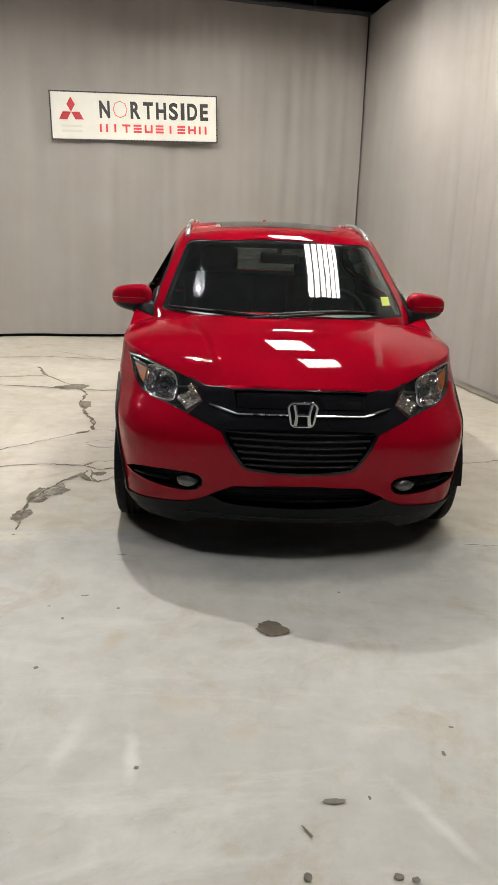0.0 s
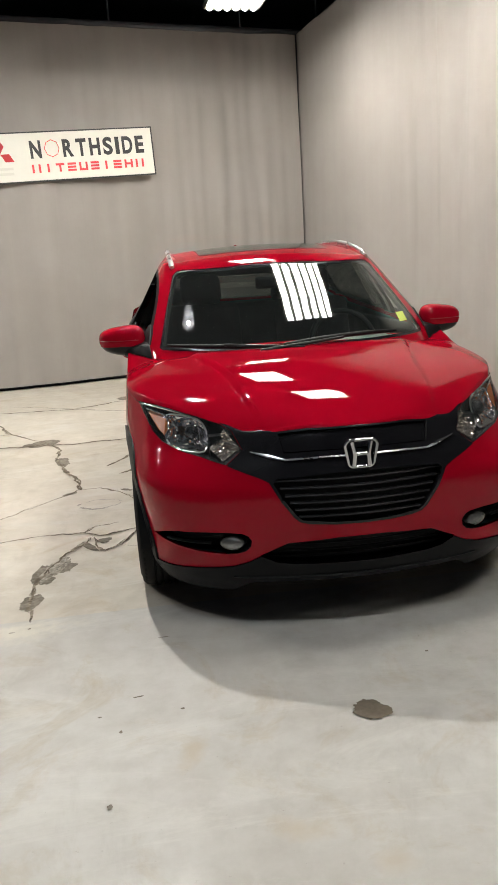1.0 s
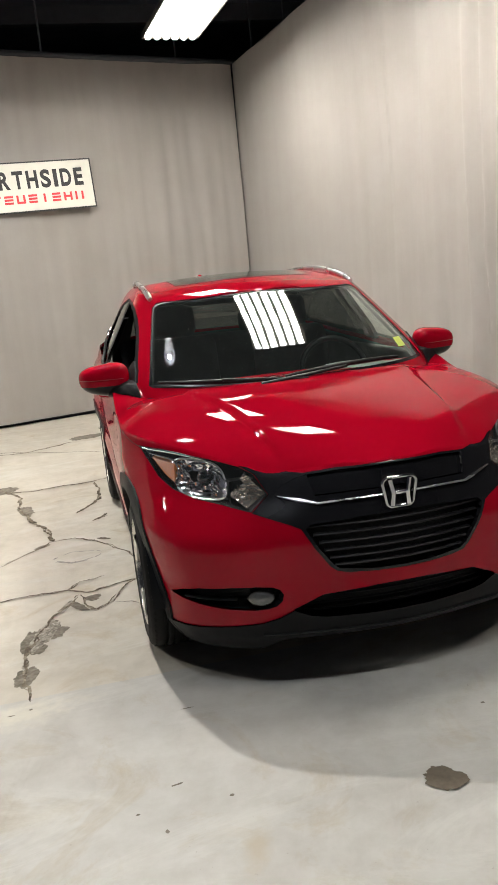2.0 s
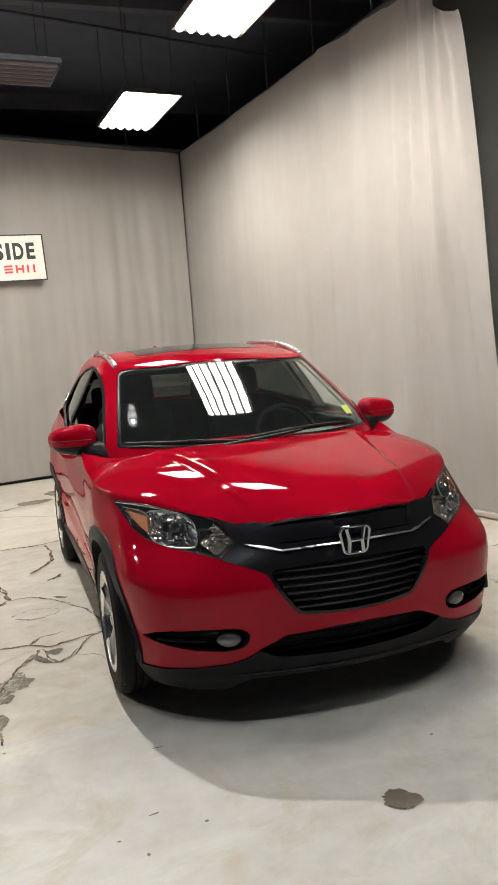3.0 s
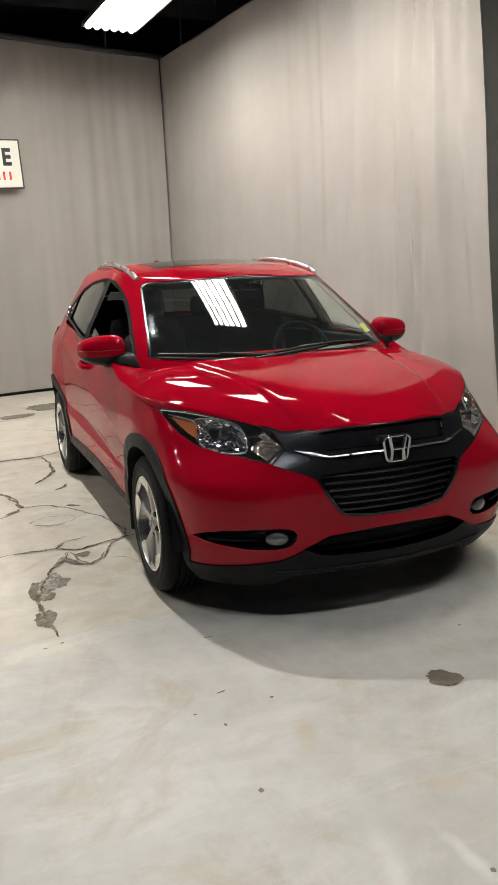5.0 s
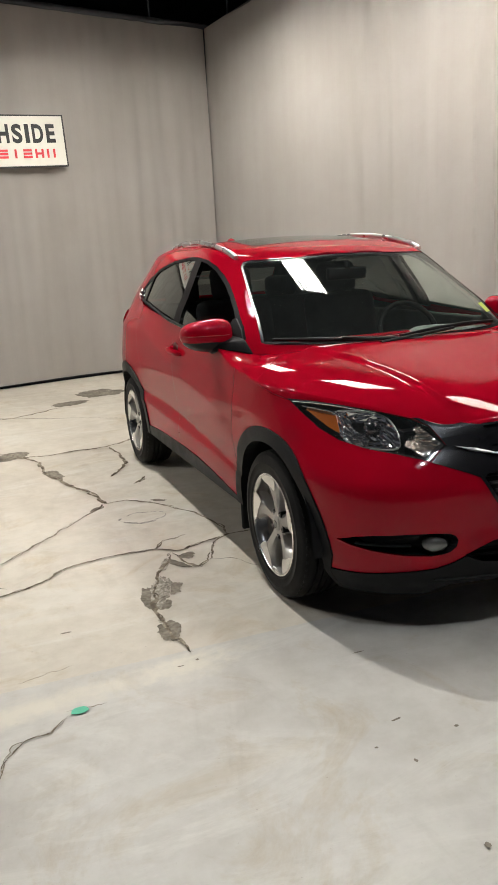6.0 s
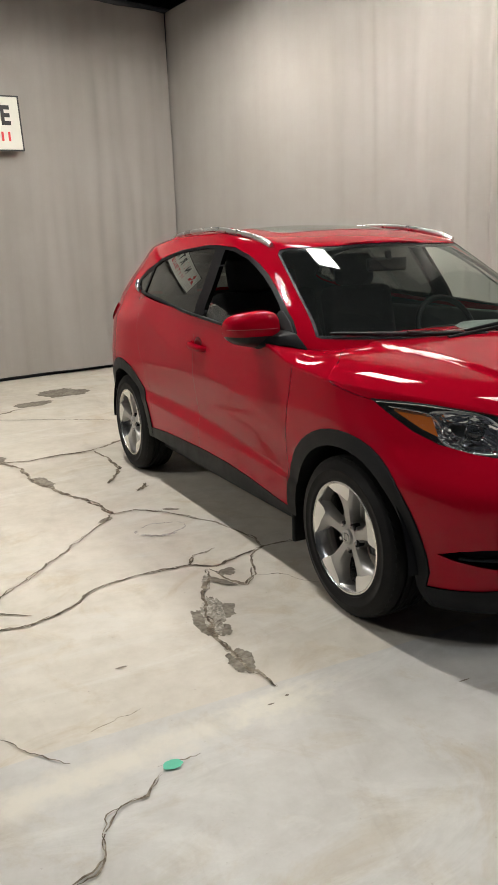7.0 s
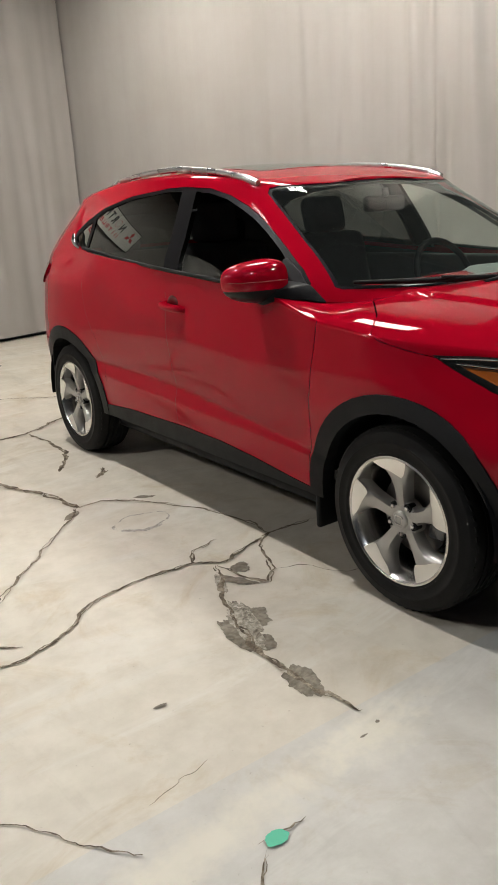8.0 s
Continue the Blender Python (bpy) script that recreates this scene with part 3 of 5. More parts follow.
CRACKS = [
    ([(-2.45, 0.45), (-2.05, 0.9), (-1.88, 1.06), (-1.66, 1.3), (-1.47, 1.51), (-1.3, 1.71)], 0.010),
    ([(-1.3, 1.71), (-1.16, 1.71), (-1.04, 1.61), (-0.95, 1.45), (-0.87, 1.29), (-0.82, 1.15), (-0.79, 0.97), (-0.8, 0.82)], 0.013),
    ([(-1.3, 1.71), (-1.34, 2.01), (-1.43, 2.22), (-1.48, 2.46), (-1.55, 2.63), (-1.55, 3.01), (-1.61, 3.17), (-1.75, 3.4), (-2.1, 3.9), (-2.3, 4.4)], 0.026),
    ([(-2.6, 0.35), (-2.35, 0.5), (-2.11, 0.57), (-2.0, 0.56), (-1.88, 0.6), (-1.78, 0.65), (-1.67, 0.76), (-1.56, 0.79), (-1.41, 0.82), (-1.28, 0.79), (-1.21, 0.79), (-1.12, 0.71), (-0.98, 0.75), (-0.8, 0.82), (-0.55, 0.81)], 0.013),
    ([(-1.21, 0.79), (-1.14, 0.89), (-1.01, 0.92)], 0.010),
    ([(-2.6, 3.35), (-1.9, 3.28), (-1.65, 3.25), (-1.46, 3.22), (-1.25, 3.25), (-1.0, 3.24), (-0.6, 3.5)], 0.022),
    ([(-0.98, 3.23), (-0.95, 2.97), (-0.96, 2.65), (-1.05, 2.46), (-1.14, 2.32)], 0.024),
    ([(-2.4, 5.55), (-1.29, 4.81), (-0.89, 4.55), (-0.3, 4.1)], 0.010),
    ([(-1.15, 0.69), (-1.13, 0.57), (-1.07, 0.46), (-1.0, 0.53), (-0.91, 0.74), (-0.8, 0.82)], 0.013),
    ([(-1.01, 0.52), (-0.91, 0.48), (-0.8, 0.33), (-0.6, 0.25)], 0.006),
    ([(-1.16, 0.7), (-1.20, 0.62), (-1.27, 0.486), (-1.352, 0.26), (-1.388, 0.14), (-1.40, 0.03), (-1.40, -0.05), (-1.39, -0.19), (-1.372, -0.25), (-1.361, -0.338)], 0.016),
    ([(-2.5, 0.55), (-2.2, 0.72), (-2.08, 0.72), (-2.03, 0.68), (-1.97, 0.63)], 0.014),
    ([(-2.5, 0.1), (-2.24, -0.18), (-2.18, -0.28), (-2.08, -0.4)], 0.006),
    ([(-1.87, -0.54), (-1.83, -0.55), (-1.73, -0.54)], 0.006),
    ([(-1.86, -0.56), (-1.92, -0.63), (-1.98, -0.64), (-2.04, -0.66), (-2.07, -0.72), (-2.1, -0.8), (-2.14, -0.84), (-2.2, -0.86)], 0.009),
    ([(-1.99, -0.28), (-1.91, -0.26), (-1.8, -0.23)], 0.003),
    ([(1.52, 0.53), (1.48, 0.33), (1.43, 0.16), (1.44, 0.02), (1.55, -0.3)], 0.014),
    ([(1.43, 0.16), (1.61, 0.23), (1.9, 0.2)], 0.012),
    ([(0.89, -0.43), (0.99, -0.43), (1.11, -0.41), (1.5, -0.45)], 0.008),
    ([(1.2, 1.0), (1.6, 1.12), (1.97, 1.18), (2.15, 1.19)], 0.010),
    ([(-1.1, 5.3), (-1.6, 5.0), (-2.4, 5.1), (-3.4, 4.7)], 0.022),
    ([(-2.1, 3.9), (-2.7, 3.7), (-3.5, 3.8), (-4.5, 3.4)], 0.026),
]
for k, (line, width) in enumerate(CRACKS):
    crack(line, width * 0.72, k * 1.7, z=0.0036 + 0.00004 * k)
    if width > 0.007:
        off = [(x + 0.020 * noise.noise((x * 6, y * 6, k)), y + 0.030 * noise.noise((x * 6, y * 6, k + 9))) for x, y in wander(line, 0.09, 0.0)]
        crack(off, width * 0.42, k * 1.7 + 40, z=0.0046 + 0.00004 * k)


def blotch(cx, cy, rx, ry, turn, seed, mat_, name="floor_patch", z=0.003, rag=0.45):
    bm = bmesh.new()
    n = 84
    ring = []
    for k in range(n):
        a = k * math.tau / n
        r = 1 + rag * noise.noise((math.cos(a) * 1.6, math.sin(a) * 1.6, seed)) + rag * 0.6 * noise.noise((math.cos(a) * 5, math.sin(a) * 5, seed + 3)) + rag * 0.22 * noise.noise((math.cos(a) * 15, math.sin(a) * 15, seed + 6))
        x, y = rx * r * math.cos(a), ry * r * math.sin(a)
        c, s_ = math.cos(radians(turn)), math.sin(radians(turn))
        ring.append(bm.verts.new((cx + x * c - y * s_, cy + x * s_ + y * c, z)))
    bm.faces.new(ring)
    return part(name, bm, mat_, floor, smooth=False)


for args in ((-1.385, 0.215, 0.040, 0.120, -6, 1.0), (-1.272, 0.285, 0.050, 0.075, -10, 2.2), (-1.348, 0.135, 0.038, 0.050, 0, 2.7), (-1.165, 0.555, 0.024, 0.085, 28, 81.0), (-1.388, -0.118, 0.048, 0.082, -12, 3.0), (-1.09, 0.63, 0.045, 0.035, 40, 8.5), (-0.98, 1.62, 0.05, 0.02, -40, 82.0), (-1.36, 1.64, 0.06, 0.025, 40, 83.0),
             (-0.55, 6.0, 0.26, 0.28, 0, 4.0), (-0.95, 5.5, 0.22, 0.12, 20, 5.0), (-1.75, 3.35, 0.2, 0.10, 30, 6.0), (-1.5, 2.6, 0.05, 0.16, 10, 7.0)):
    blotch(*args, PATCHED, rag=0.32, z=0.0018 + 0.0003 * (args[5] % 5.1))
for args in ((-1.322, 0.275, 0.046, 0.150, -16, 91.0), (-1.225, 0.565, 0.020, 0.075, -22, 92.0), (-1.395, -0.02, 0.014, 0.07, 0, 93.0)):
    blotch(*args, RUBBLE, rag=0.40, z=0.0034)
for args in ((-0.135, -1.31, 0.062, 0.058, -40, 11.0),):
    blotch(*args, LEAF, "floor_stain", 0.004, 0.28)
for args in ((-0.03, -2.262, 0.042, 0.013, 0, 12.0), (-0.115, -2.375, 0.035, 0.005, -60, 13.0), (-0.13, -2.52, 0.014, 0.018, 0, 14.0), (0.09, -2.52, 0.016, 0.012, 0, 15.0),
             (0.13, -2.53, 0.014, 0.014, 30, 16.0), (0.33, -2.06, 0.008, 0.016, 0, 17.0), (0.39, -1.93, 0.012, 0.006, 0, 18.0), (-0.957, -1.252, 0.008, 0.010, 0, 19.0), (0.175, -0.985, 0.010, 0.007, 0, 20.0),
             (-0.58, -2.13, 0.010, 0.010, 0, 21.0), (0.07, -2.25, 0.006, 0.010, 0, 22.0), (-1.36, -0.40, 0.010, 0.007, 0, 23.0), (-1.43, -0.42, 0.016, 0.005, 0, 24.0), (-0.80, -0.62, 0.03, 0.004, 0, 25.0), (-1.78, 0.05, 0.03, 0.008, 0, 26.0),
             (-0.98, -1.61, 0.012, 0.012, 0, 27.0), (-0.75, -1.16, 0.010, 0.008, 0, 28.0), (-1.03, -1.15, 0.008, 0.006, 0, 29.0), (-0.9, -1.05, 0.025, 0.006, 10, 30.0)):
    x, y, rx, ry, turn, seed = args
    blotch(x, y, rx * 0.75, ry * 0.75, turn, seed, SPECK, "floor_speck", 0.004, 0.3)
blotch(-1.822, -0.549, 0.030, 0.022, 0, 31.0, GREEN, "green_mark", 0.0052, 0.15)
# faint oval scuff and a few crumbs
crack([(-1.145 + 0.135 * math.cos(a), 1.33 + 0.095 * math.sin(a)) for a in np.linspace(0.3, 6.4, 22)], 0.012, 71.0, SCUFF)
for args in ((-0.99, 2.10, 0.05, 0.016, 35, 61.0), (-0.95, 2.16, 0.012, 0.05, -20, 62.0)):
    blotch(*args, CRACK, "floor_crumb", 0.004, 0.8)
# ---- car body surface ----
w_side = spline([(0.14, 0.79), (0.2, 0.83), (0.26, 0.852), (0.38, 0.864), (0.5, 0.872), (0.68, 0.888), (0.78, 0.888), (0.85, 0.881), (1.0, 0.864), (1.10, 0.850), (1.14, 0.842), (1.3, 0.79)])
front_y = spline([(0.14, -0.60), (0.2, -0.66), (0.26, -0.70), (0.4, -0.722), (0.5, -0.735), (0.58, -0.742), (0.66, -0.730), (0.74, -0.711), (0.82, -0.695), (0.9, -0.65), (1.1, -0.5)])
front_n = spline([(0.2, 3.4), (0.35, 3.6), (0.5, 3.7), (0.6, 3.45), (0.68, 2.8), (0.75, 2.3), (0.88, 1.85), (1.1, 1.75)])
nose_b = spline([(0.14, 0.03), (0.3, 0.05), (0.45, 0.06), (0.6, 0.06), (0.74, 0.055), (0.84, 0.05), (0.95, 0.03)])
rear_y = spline([(0.2, 3.33), (0.35, 3.46), (0.55, 3.50), (0.75, 3.45), (1.0, 3.41), (1.15, 3.33), (1.3, 3.25)])
hood_mid = spline([(-0.8, 0.82), (-0.74, 0.842), (-0.7, 0.86), (-0.5, 0.925), (-0.2, 0.985), (0.1, 1.025), (0.3, 1.045), (0.6, 1.06)])
belt = spline([(0.3, 0.95), (0.55, 1.02), (0.8, 1.062), (1.24, 1.098), (1.6, 1.124), (1.95, 1.148), (2.32, 1.178), (2.65, 1.19), (2.9, 1.15), (3.1, 1.10), (3.4, 1.0)])


roll_off = spline([(0, 0.0), (0.15, 0.006), (0.3, 0.030), (0.4, 0.048), (0.5, 0.058), (0.6, 0.062), (0.9, 0.062)])


hood_crease = spline([(-0.75, 0.31), (-0.58, 0.348), (-0.43, 0.378), (-0.24, 0.404), (-0.06, 0.437), (0.3, 0.535)])


def hood_z(x, y):
    """The hood as a height field: crowned, with two ridges, rolling over towards its edge."""
    u = abs(x)
    a = max(0, (0.15 - y) / 0.835)
    q = min(1.03, ((u / 0.884) ** 1.9 + a ** 1.9) ** (1 / 1.9))
    z = hood_mid(y) - 0.045 * u ** 2 - roll_off(u) * math.exp(-(1 - q) * 0.8 / 0.085)
    ridge = hood_crease(y)
    return z + 0.013 * smooth(ridge + 0.022, ridge, u) * smooth(-0.72, -0.45, y)


crease_z = spline([(0.3, 0.66), (0.45, 0.70), (0.62, 0.735), (0.98, 0.790), (1.23, 0.83), (1.42, 0.865), (1.74, 0.92), (2.06, 1.0), (2.2, 1.06), (2.5, 1.12)])
ledge_top = spline([(0.3, 0.462), (0.6, 0.493), (0.92, 0.529), (1.3, 0.567), (1.68, 0.589), (2.1, 0.595), (2.4, 0.60)])
ledge_foot = spline([(0.3, 0.448), (0.6, 0.470), (0.8, 0.480), (1.08, 0.489), (1.56, 0.509), (2.1, 0.531), (2.4, 0.54)])


def side_relief(y, z):
    """The creases of the flank: a rising upper line and a ledge over the sill that runs out forwards."""
    fade = smooth(0.15, 0.55, y) * (1 - smooth(2.2, 2.6, y))
    zc, zt, zb = crease_z(y), ledge_top(y), ledge_foot(y)
    sunk = 0.006 + 0.30 * (zt - zb)
    if z > zc:
        d = -0.006 * min(1, (z - zc) / 0.15) + 0.006 * smooth(zc + 0.15, zc + 0.3, z)
    elif z > zt:
        d = -sunk * (zc - z) / (zc - zt)
    else:
        d = lerp(-sunk, 0.0, min(1, (zt - z) / (zt - zb)))
    haunch = 0.014 * math.exp(-((y - 2.55) / 0.38) ** 2) * smooth(0.5, 0.75, z) * (1 - smooth(0.95, 1.15, z))
    return fade * d + haunch


def plan(s, z):
    """A point of the half outline at height z; s runs 0 (front centre) .. 2 (rear centre)."""
    w = w_side(z)
    if s < 0.45:
        th = s / 0.45 * math.pi / 2
        n = front_n(z)
        ys, yf = 0.15, front_y(z)
        x, y = w * math.sin(th) ** (2 / n), ys - (ys - yf) * math.cos(th) ** (2 / n)
        y -= nose_b(z) * math.exp(-(x / 0.33) ** 2) * smooth(0.15, -0.3, y)
    elif s > 1.6:
        th = (2 - s) / 0.4 * math.pi / 2
        ys, yr = 2.3, rear_y(z)
        x, y = w * math.sin(th) ** (2 / 3.4), ys + (yr - ys) * math.cos(th) ** (2 / 3.4)
    else:
        x, y = w, lerp(0.15, 2.3, (s - 0.45) / 1.15)
    if y > 2.1 and z > 0.95:
        k = smooth(1.0, 1.17, z) * smooth(2.15, 2.6, y)
        x = lerp(x, min(x, glass_x(y, z)), k)
    return x + (side_relief(y, z) if y > 0 and x > 0.4 else 0), y


def top_z(x, y):
    h = hood_z(x, y)
    k = min(1, max(0, (y - 0.25) / 0.4))
    k = k * k * (3 - 2 * k)
    return lerp(h, belt(y), k)


def body_edge(s):
    z = 0.95
    for _ in range(12):
        x, y = plan(s, z)
        z = lerp(z, top_z(x, y), 0.7)
    return z


S_COLS = [k / 60 * 0.45 for k in range(60)] + [0.45 + 1.15 * k / 70 for k in range(70)] + [1.6 + 0.4 * k / 30 for k in range(31)]


def lower_shell():
    rows = []
    cols = []
    for s in S_COLS:
        zt = body_edge(s)
        col = []
        for k in range(57):
            foot = lerp(lerp(0.222, 0.165, smooth(0.085, 0.135, s)), 0.305, smooth(0.33, 0.44, s))
            z = lerp(foot, zt, k / 56)
            x, y = plan(s, z)
            col.append((x, y, z))
        cols.append(col)
    full = [[(-x, y, z) for x, y, z in c] for c in cols[:0:-1]] + cols
    bm = grid(full)
    return bm


def hood_shell():
    front = [s for s in S_COLS if plan(s, body_edge(s))[1] < 0.62]
    cols = []
    for s in front:
        zt = body_edge(s)
        x, y = plan(s, zt)
        yc = lerp(-0.735, 0.62, max(0, (y + 0.735) / 1.355) ** 0.8)
        col = []
        for k in range(57):
            t = (k / 56) ** 1.25
            px, py = lerp(x, 0, t), lerp(y, yc, t)
            col.append((px, py, zt if k == 0 else top_z(px, py)))
        cols.append(col)
    bm = grid(cols)
    g = grid([[(-x, y, z) for x, y, z in c] for c in cols])
    tmp = bpy.data.meshes.new("tmp")
    g.to_mesh(tmp)
    bm.from_mesh(tmp)
    bpy.data.meshes.remove(tmp)
    g.free()
    return bm


w_glass = spline([(1.0, 0.862), (1.06, 0.855), (1.14, 0.832), (1.25, 0.772), (1.35, 0.715), (1.465, 0.648), (1.52, 0.60), (1.6, 0.5)])
wind_y = spline([(1.0, 0.13), (1.045, 0.2), (1.25, 0.565), (1.46, 0.95), (1.6, 1.22)])
back_y_glass = spline([(1.0, 3.38), (1.1, 3.36), (1.25, 3.26), (1.4, 3.08), (1.6, 2.9)])
roof_mid = spline([(0.8, 1.40), (0.95, 1.46), (1.1, 1.497), (1.4, 1.543), (1.8, 1.572), (2.3, 1.562), (2.7, 1.525), (3.0, 1.46), (3.2, 1.40)])


def roof_z(x, y):
    return roof_mid(y) - 0.10 * abs(x) ** 2 - 0.35 * max(0, abs(x) - 0.5) ** 2


def taper(y):
    """The cabin narrows steadily towards the tail."""
    d = y - 1.35
    return 1 - 0.052 * (d + math.sqrt(d * d + 0.02)) / 2


def glass_plan(s, z):
    w = w_glass(z)
    if s < 0.6:
        th = s / 0.6 * math.pi / 2
        n = lerp(3.0, 3.7, (z - 1.06) / 0.39)
        ys, yf = lerp(1.3, 1.6, min(1, (z - 1.06) / 0.39)), wind_y(z)
        y = ys - (ys - yf) * math.cos(th) ** (2 / n)
        return w * math.sin(th) ** (2 / n) * taper(y), y
    ys0 = lerp(1.3, 1.6, min(1, (z - 1.06) / 0.39))
    if s > 1.2:
        th = (2 - s) / 0.8 * math.pi / 2
        ys, yr = 1.65, back_y_glass(z)
        y = ys + (yr - ys) * math.cos(th) ** (2 / 7.0)
        return w * math.sin(th) ** (2 / 7.0) * taper(y), y
    y = lerp(ys0, 1.65, (s - 0.6) / 0.6)
    return w * taper(y), y


def glass_edge(s):
    z = 1.45
    for _ in range(25):
        x, y = glass_plan(s, z)
        z = lerp(z, roof_z(x, y), 0.4)
    return z


G_COLS = [k / 40 * 0.6 for k in range(40)] + [0.6 + 0.6 * k / 14 for k in range(14)] + [1.2 + 0.8 * k / 50 for k in range(51)]


def upper_shell():
    cols = []
    for s in G_COLS:
        zt = glass_edge(s)
        col = []
        for k in range(25):
            z = lerp(1.01, zt, k / 24)
            x, y = glass_plan(s, z)
            col.append((x, y, z))
        x0, y0, z0 = col[-1]
        yc = lerp(0.95, 3.1, min(1, max(0, (y0 - 0.95) / 2.15)))
        for k in range(1, 17):
            x, y = lerp(x0, 0, k / 16), lerp(y0, yc, k / 16)
            col.append((x, y, roof_z(x, y)))
        cols.append(col)
    full = [[(-x, y, z) for x, y, z in c] for c in cols[:0:-1]] + cols
    return grid(full)



def solve_s(fn, y, z, a, b):
    """The s in a..b at which the outline fn reaches y."""
    for _ in range(40):
        m = (a + b) / 2
        if fn(m, z)[1] < y:
            a = m
        else:
            b = m
    return a


def glass_x(y, z):
    return glass_plan(solve_s(glass_plan, y, z, 0.0, 2.0), z)[0]


def plan_x(y, z):
    return plan(solve_s(plan, y, z, 0.0, 2.0), z)[0]


# ---- cutting panels out of the body surface ----
def inside(poly, u, v):
    hit = False
    for (a, b), (c, d) in zip(poly, poly[1:] + poly[:1]):
        if (b > v) != (d > v) and u < (c - a) * (v - b) / (d - b) + a:
            hit = not hit
    return hit


def uv_of(co, ax):
    return (co.y, co.z) if ax == "x" else (co.x, co.z) if ax == "y" else (co.x, co.y)


def with_normals(bm):
    """Keeps the smooth normals of the uncut surface in a layer."""
    bmesh.ops.remove_doubles(bm, verts=bm.verts, dist=0.0008)
    bmesh.ops.recalc_face_normals(bm, faces=bm.faces)
    bm.normal_update()
    if sum(f.normal.dot(f.calc_center_median() - Vector((0, 1.3, 0.4))) for f in bm.faces) < 0:
        bmesh.ops.reverse_faces(bm, faces=bm.faces[:])
    bm.normal_update()
    lay = bm.verts.layers.float_vector.new("n")
    for v in bm.verts:
        v[lay] = v.normal
    return bm


def cut(bm, poly, ax, keep=lambda c: True):
    """Cuts the outline poly (seen along ax) into the mesh; returns the faces inside it."""
    us, vs = [p[0] for p in poly], [p[1] for p in poly]
    lo, hi = (min(us) - 0.01, min(vs) - 0.01), (max(us) + 0.01, max(vs) + 0.01)

    def near(f):
        if not keep(f.calc_center_median()):
            return False
        q = [uv_of(v.co, ax) for v in f.verts]
        return (min(a for a, b in q) < hi[0] and max(a for a, b in q) > lo[0]
                and min(b for a, b in q) < hi[1] and max(b for a, b in q) > lo[1])
    faces = [f for f in bm.faces if near(f)]
    for (a, b), (c, d) in zip(poly, poly[1:] + poly[:1]):
        n = (d - b, a - c)
        if ax == "x":
            co, no = (0, a, b), (0, n[0], n[1])
        elif ax == "y":
            co, no = (a, 0, b), (n[0], 0, n[1])
        else:
            co, no = (a, b, 0), (n[0], n[1], 0)
        e0, e1 = (min(a, c) - 0.03, min(b, d) - 0.03), (max(a, c) + 0.03, max(b, d) + 0.03)
        local, rest = [], []
        for f in faces:
            q = [uv_of(v.co, ax) for v in f.verts]
            hit = (min(p for p, r in q) < e1[0] and max(p for p, r in q) > e0[0]
                   and min(r for p, r in q) < e1[1] and max(r for p, r in q) > e0[1])
            (local if hit else rest).append(f)
        if not local:
            continue
        geom = local + list({e for f in local for e in f.edges}) + list({v for f in local for v in f.verts})
        r = bmesh.ops.bisect_plane(bm, geom=geom, dist=1e-5, plane_co=co, plane_no=Vector(no).normalized())
        got = {g for g in r["geom"] if isinstance(g, bmesh.types.BMFace)}
        faces = rest + [f for f in got | set(local) if f.is_valid]
    return [f for f in faces if f.is_valid and inside(poly, *uv_of(f.calc_center_median(), ax))]


def detach(bm, faces, drop=True):
    """The faces as a mesh of their own."""
    out = bmesh.new()
    lay, lay2 = bm.verts.layers.float_vector["n"], out.verts.layers.float_vector.new("n")
    m = {}
    for f in faces:
        vs = []
        for v in f.verts:
            if v not in m:
                m[v] = out.verts.new(v.co)
                m[v][lay2] = v[lay]
            vs.append(m[v])
        if len(set(vs)) > 2:
            out.faces.new(vs)
    if drop:
        bmesh.ops.delete(bm, geom=faces, context="FACES")
    return out


def shift(bm, d):
    """Moves a panel along its own normals."""
    lay = bm.verts.layers.float_vector["n"]
    for v in bm.verts:
        v.co += v[lay] * d
    return bm


def rim(bm, depth, way=None):
    """Gives a panel a turned-in edge, depth metres deep."""
    lay = bm.verts.layers.float_vector["n"]
    edges = [e for e in bm.edges if e.is_boundary]
    m = {}
    for e in edges:
        for v in e.verts:
            if v not in m:
                w = bm.verts.new(v.co + (Vector(way) if way else -v[lay]) * depth)
                w[lay] = v[lay]
                m[v] = w
    for e in edges:
        a, b = e.verts
        bm.faces.new((a, b, m[b], m[a]))
    return bm


def mirror(poly):
    return [(-u, v) for u, v in poly][::-1]


def both(poly):
    """A closed symmetric outline from its half, given from the centre line outwards and back to it."""
    return poly + [(-u, v) for u, v in poly[::-1] if abs(u) > 1e-6]


def ribbon(line, w):
    """The outline of a thin strip along a line."""
    L, R = [], []
    for i, p in enumerate(line):
        a, b = line[max(0, i - 1)], line[min(len(line) - 1, i + 1)]
        d = Vector((b[0] - a[0], b[1] - a[1])).normalized()
        L.append((p[0] - d.y * w / 2, p[1] + d.x * w / 2))
        R.append((p[0] + d.y * w / 2, p[1] - d.x * w / 2))
    return L + R[::-1]


def inward(bm):
    """Draws a copy of the shell a little towards the middle of the cabin."""
    for v in bm.verts:
        v.co = (v.co.x * 0.965, 1.9 + (v.co.y - 1.9) * 0.975, v.co.z - 0.022)
    return bm


def barrel(bm, sx):
    """Gives a side pane the even, gentle bow of moulded glass."""
    lay = bm.verts.layers.float_vector["n"]
    for v in bm.verts:
        v[lay] = Vector((sx * 0.885, 0.059 + 0.135 * (v.co.y - 2.248), 0.463 + 0.78 * (v.co.z - 1.33))).normalized()
    return bm


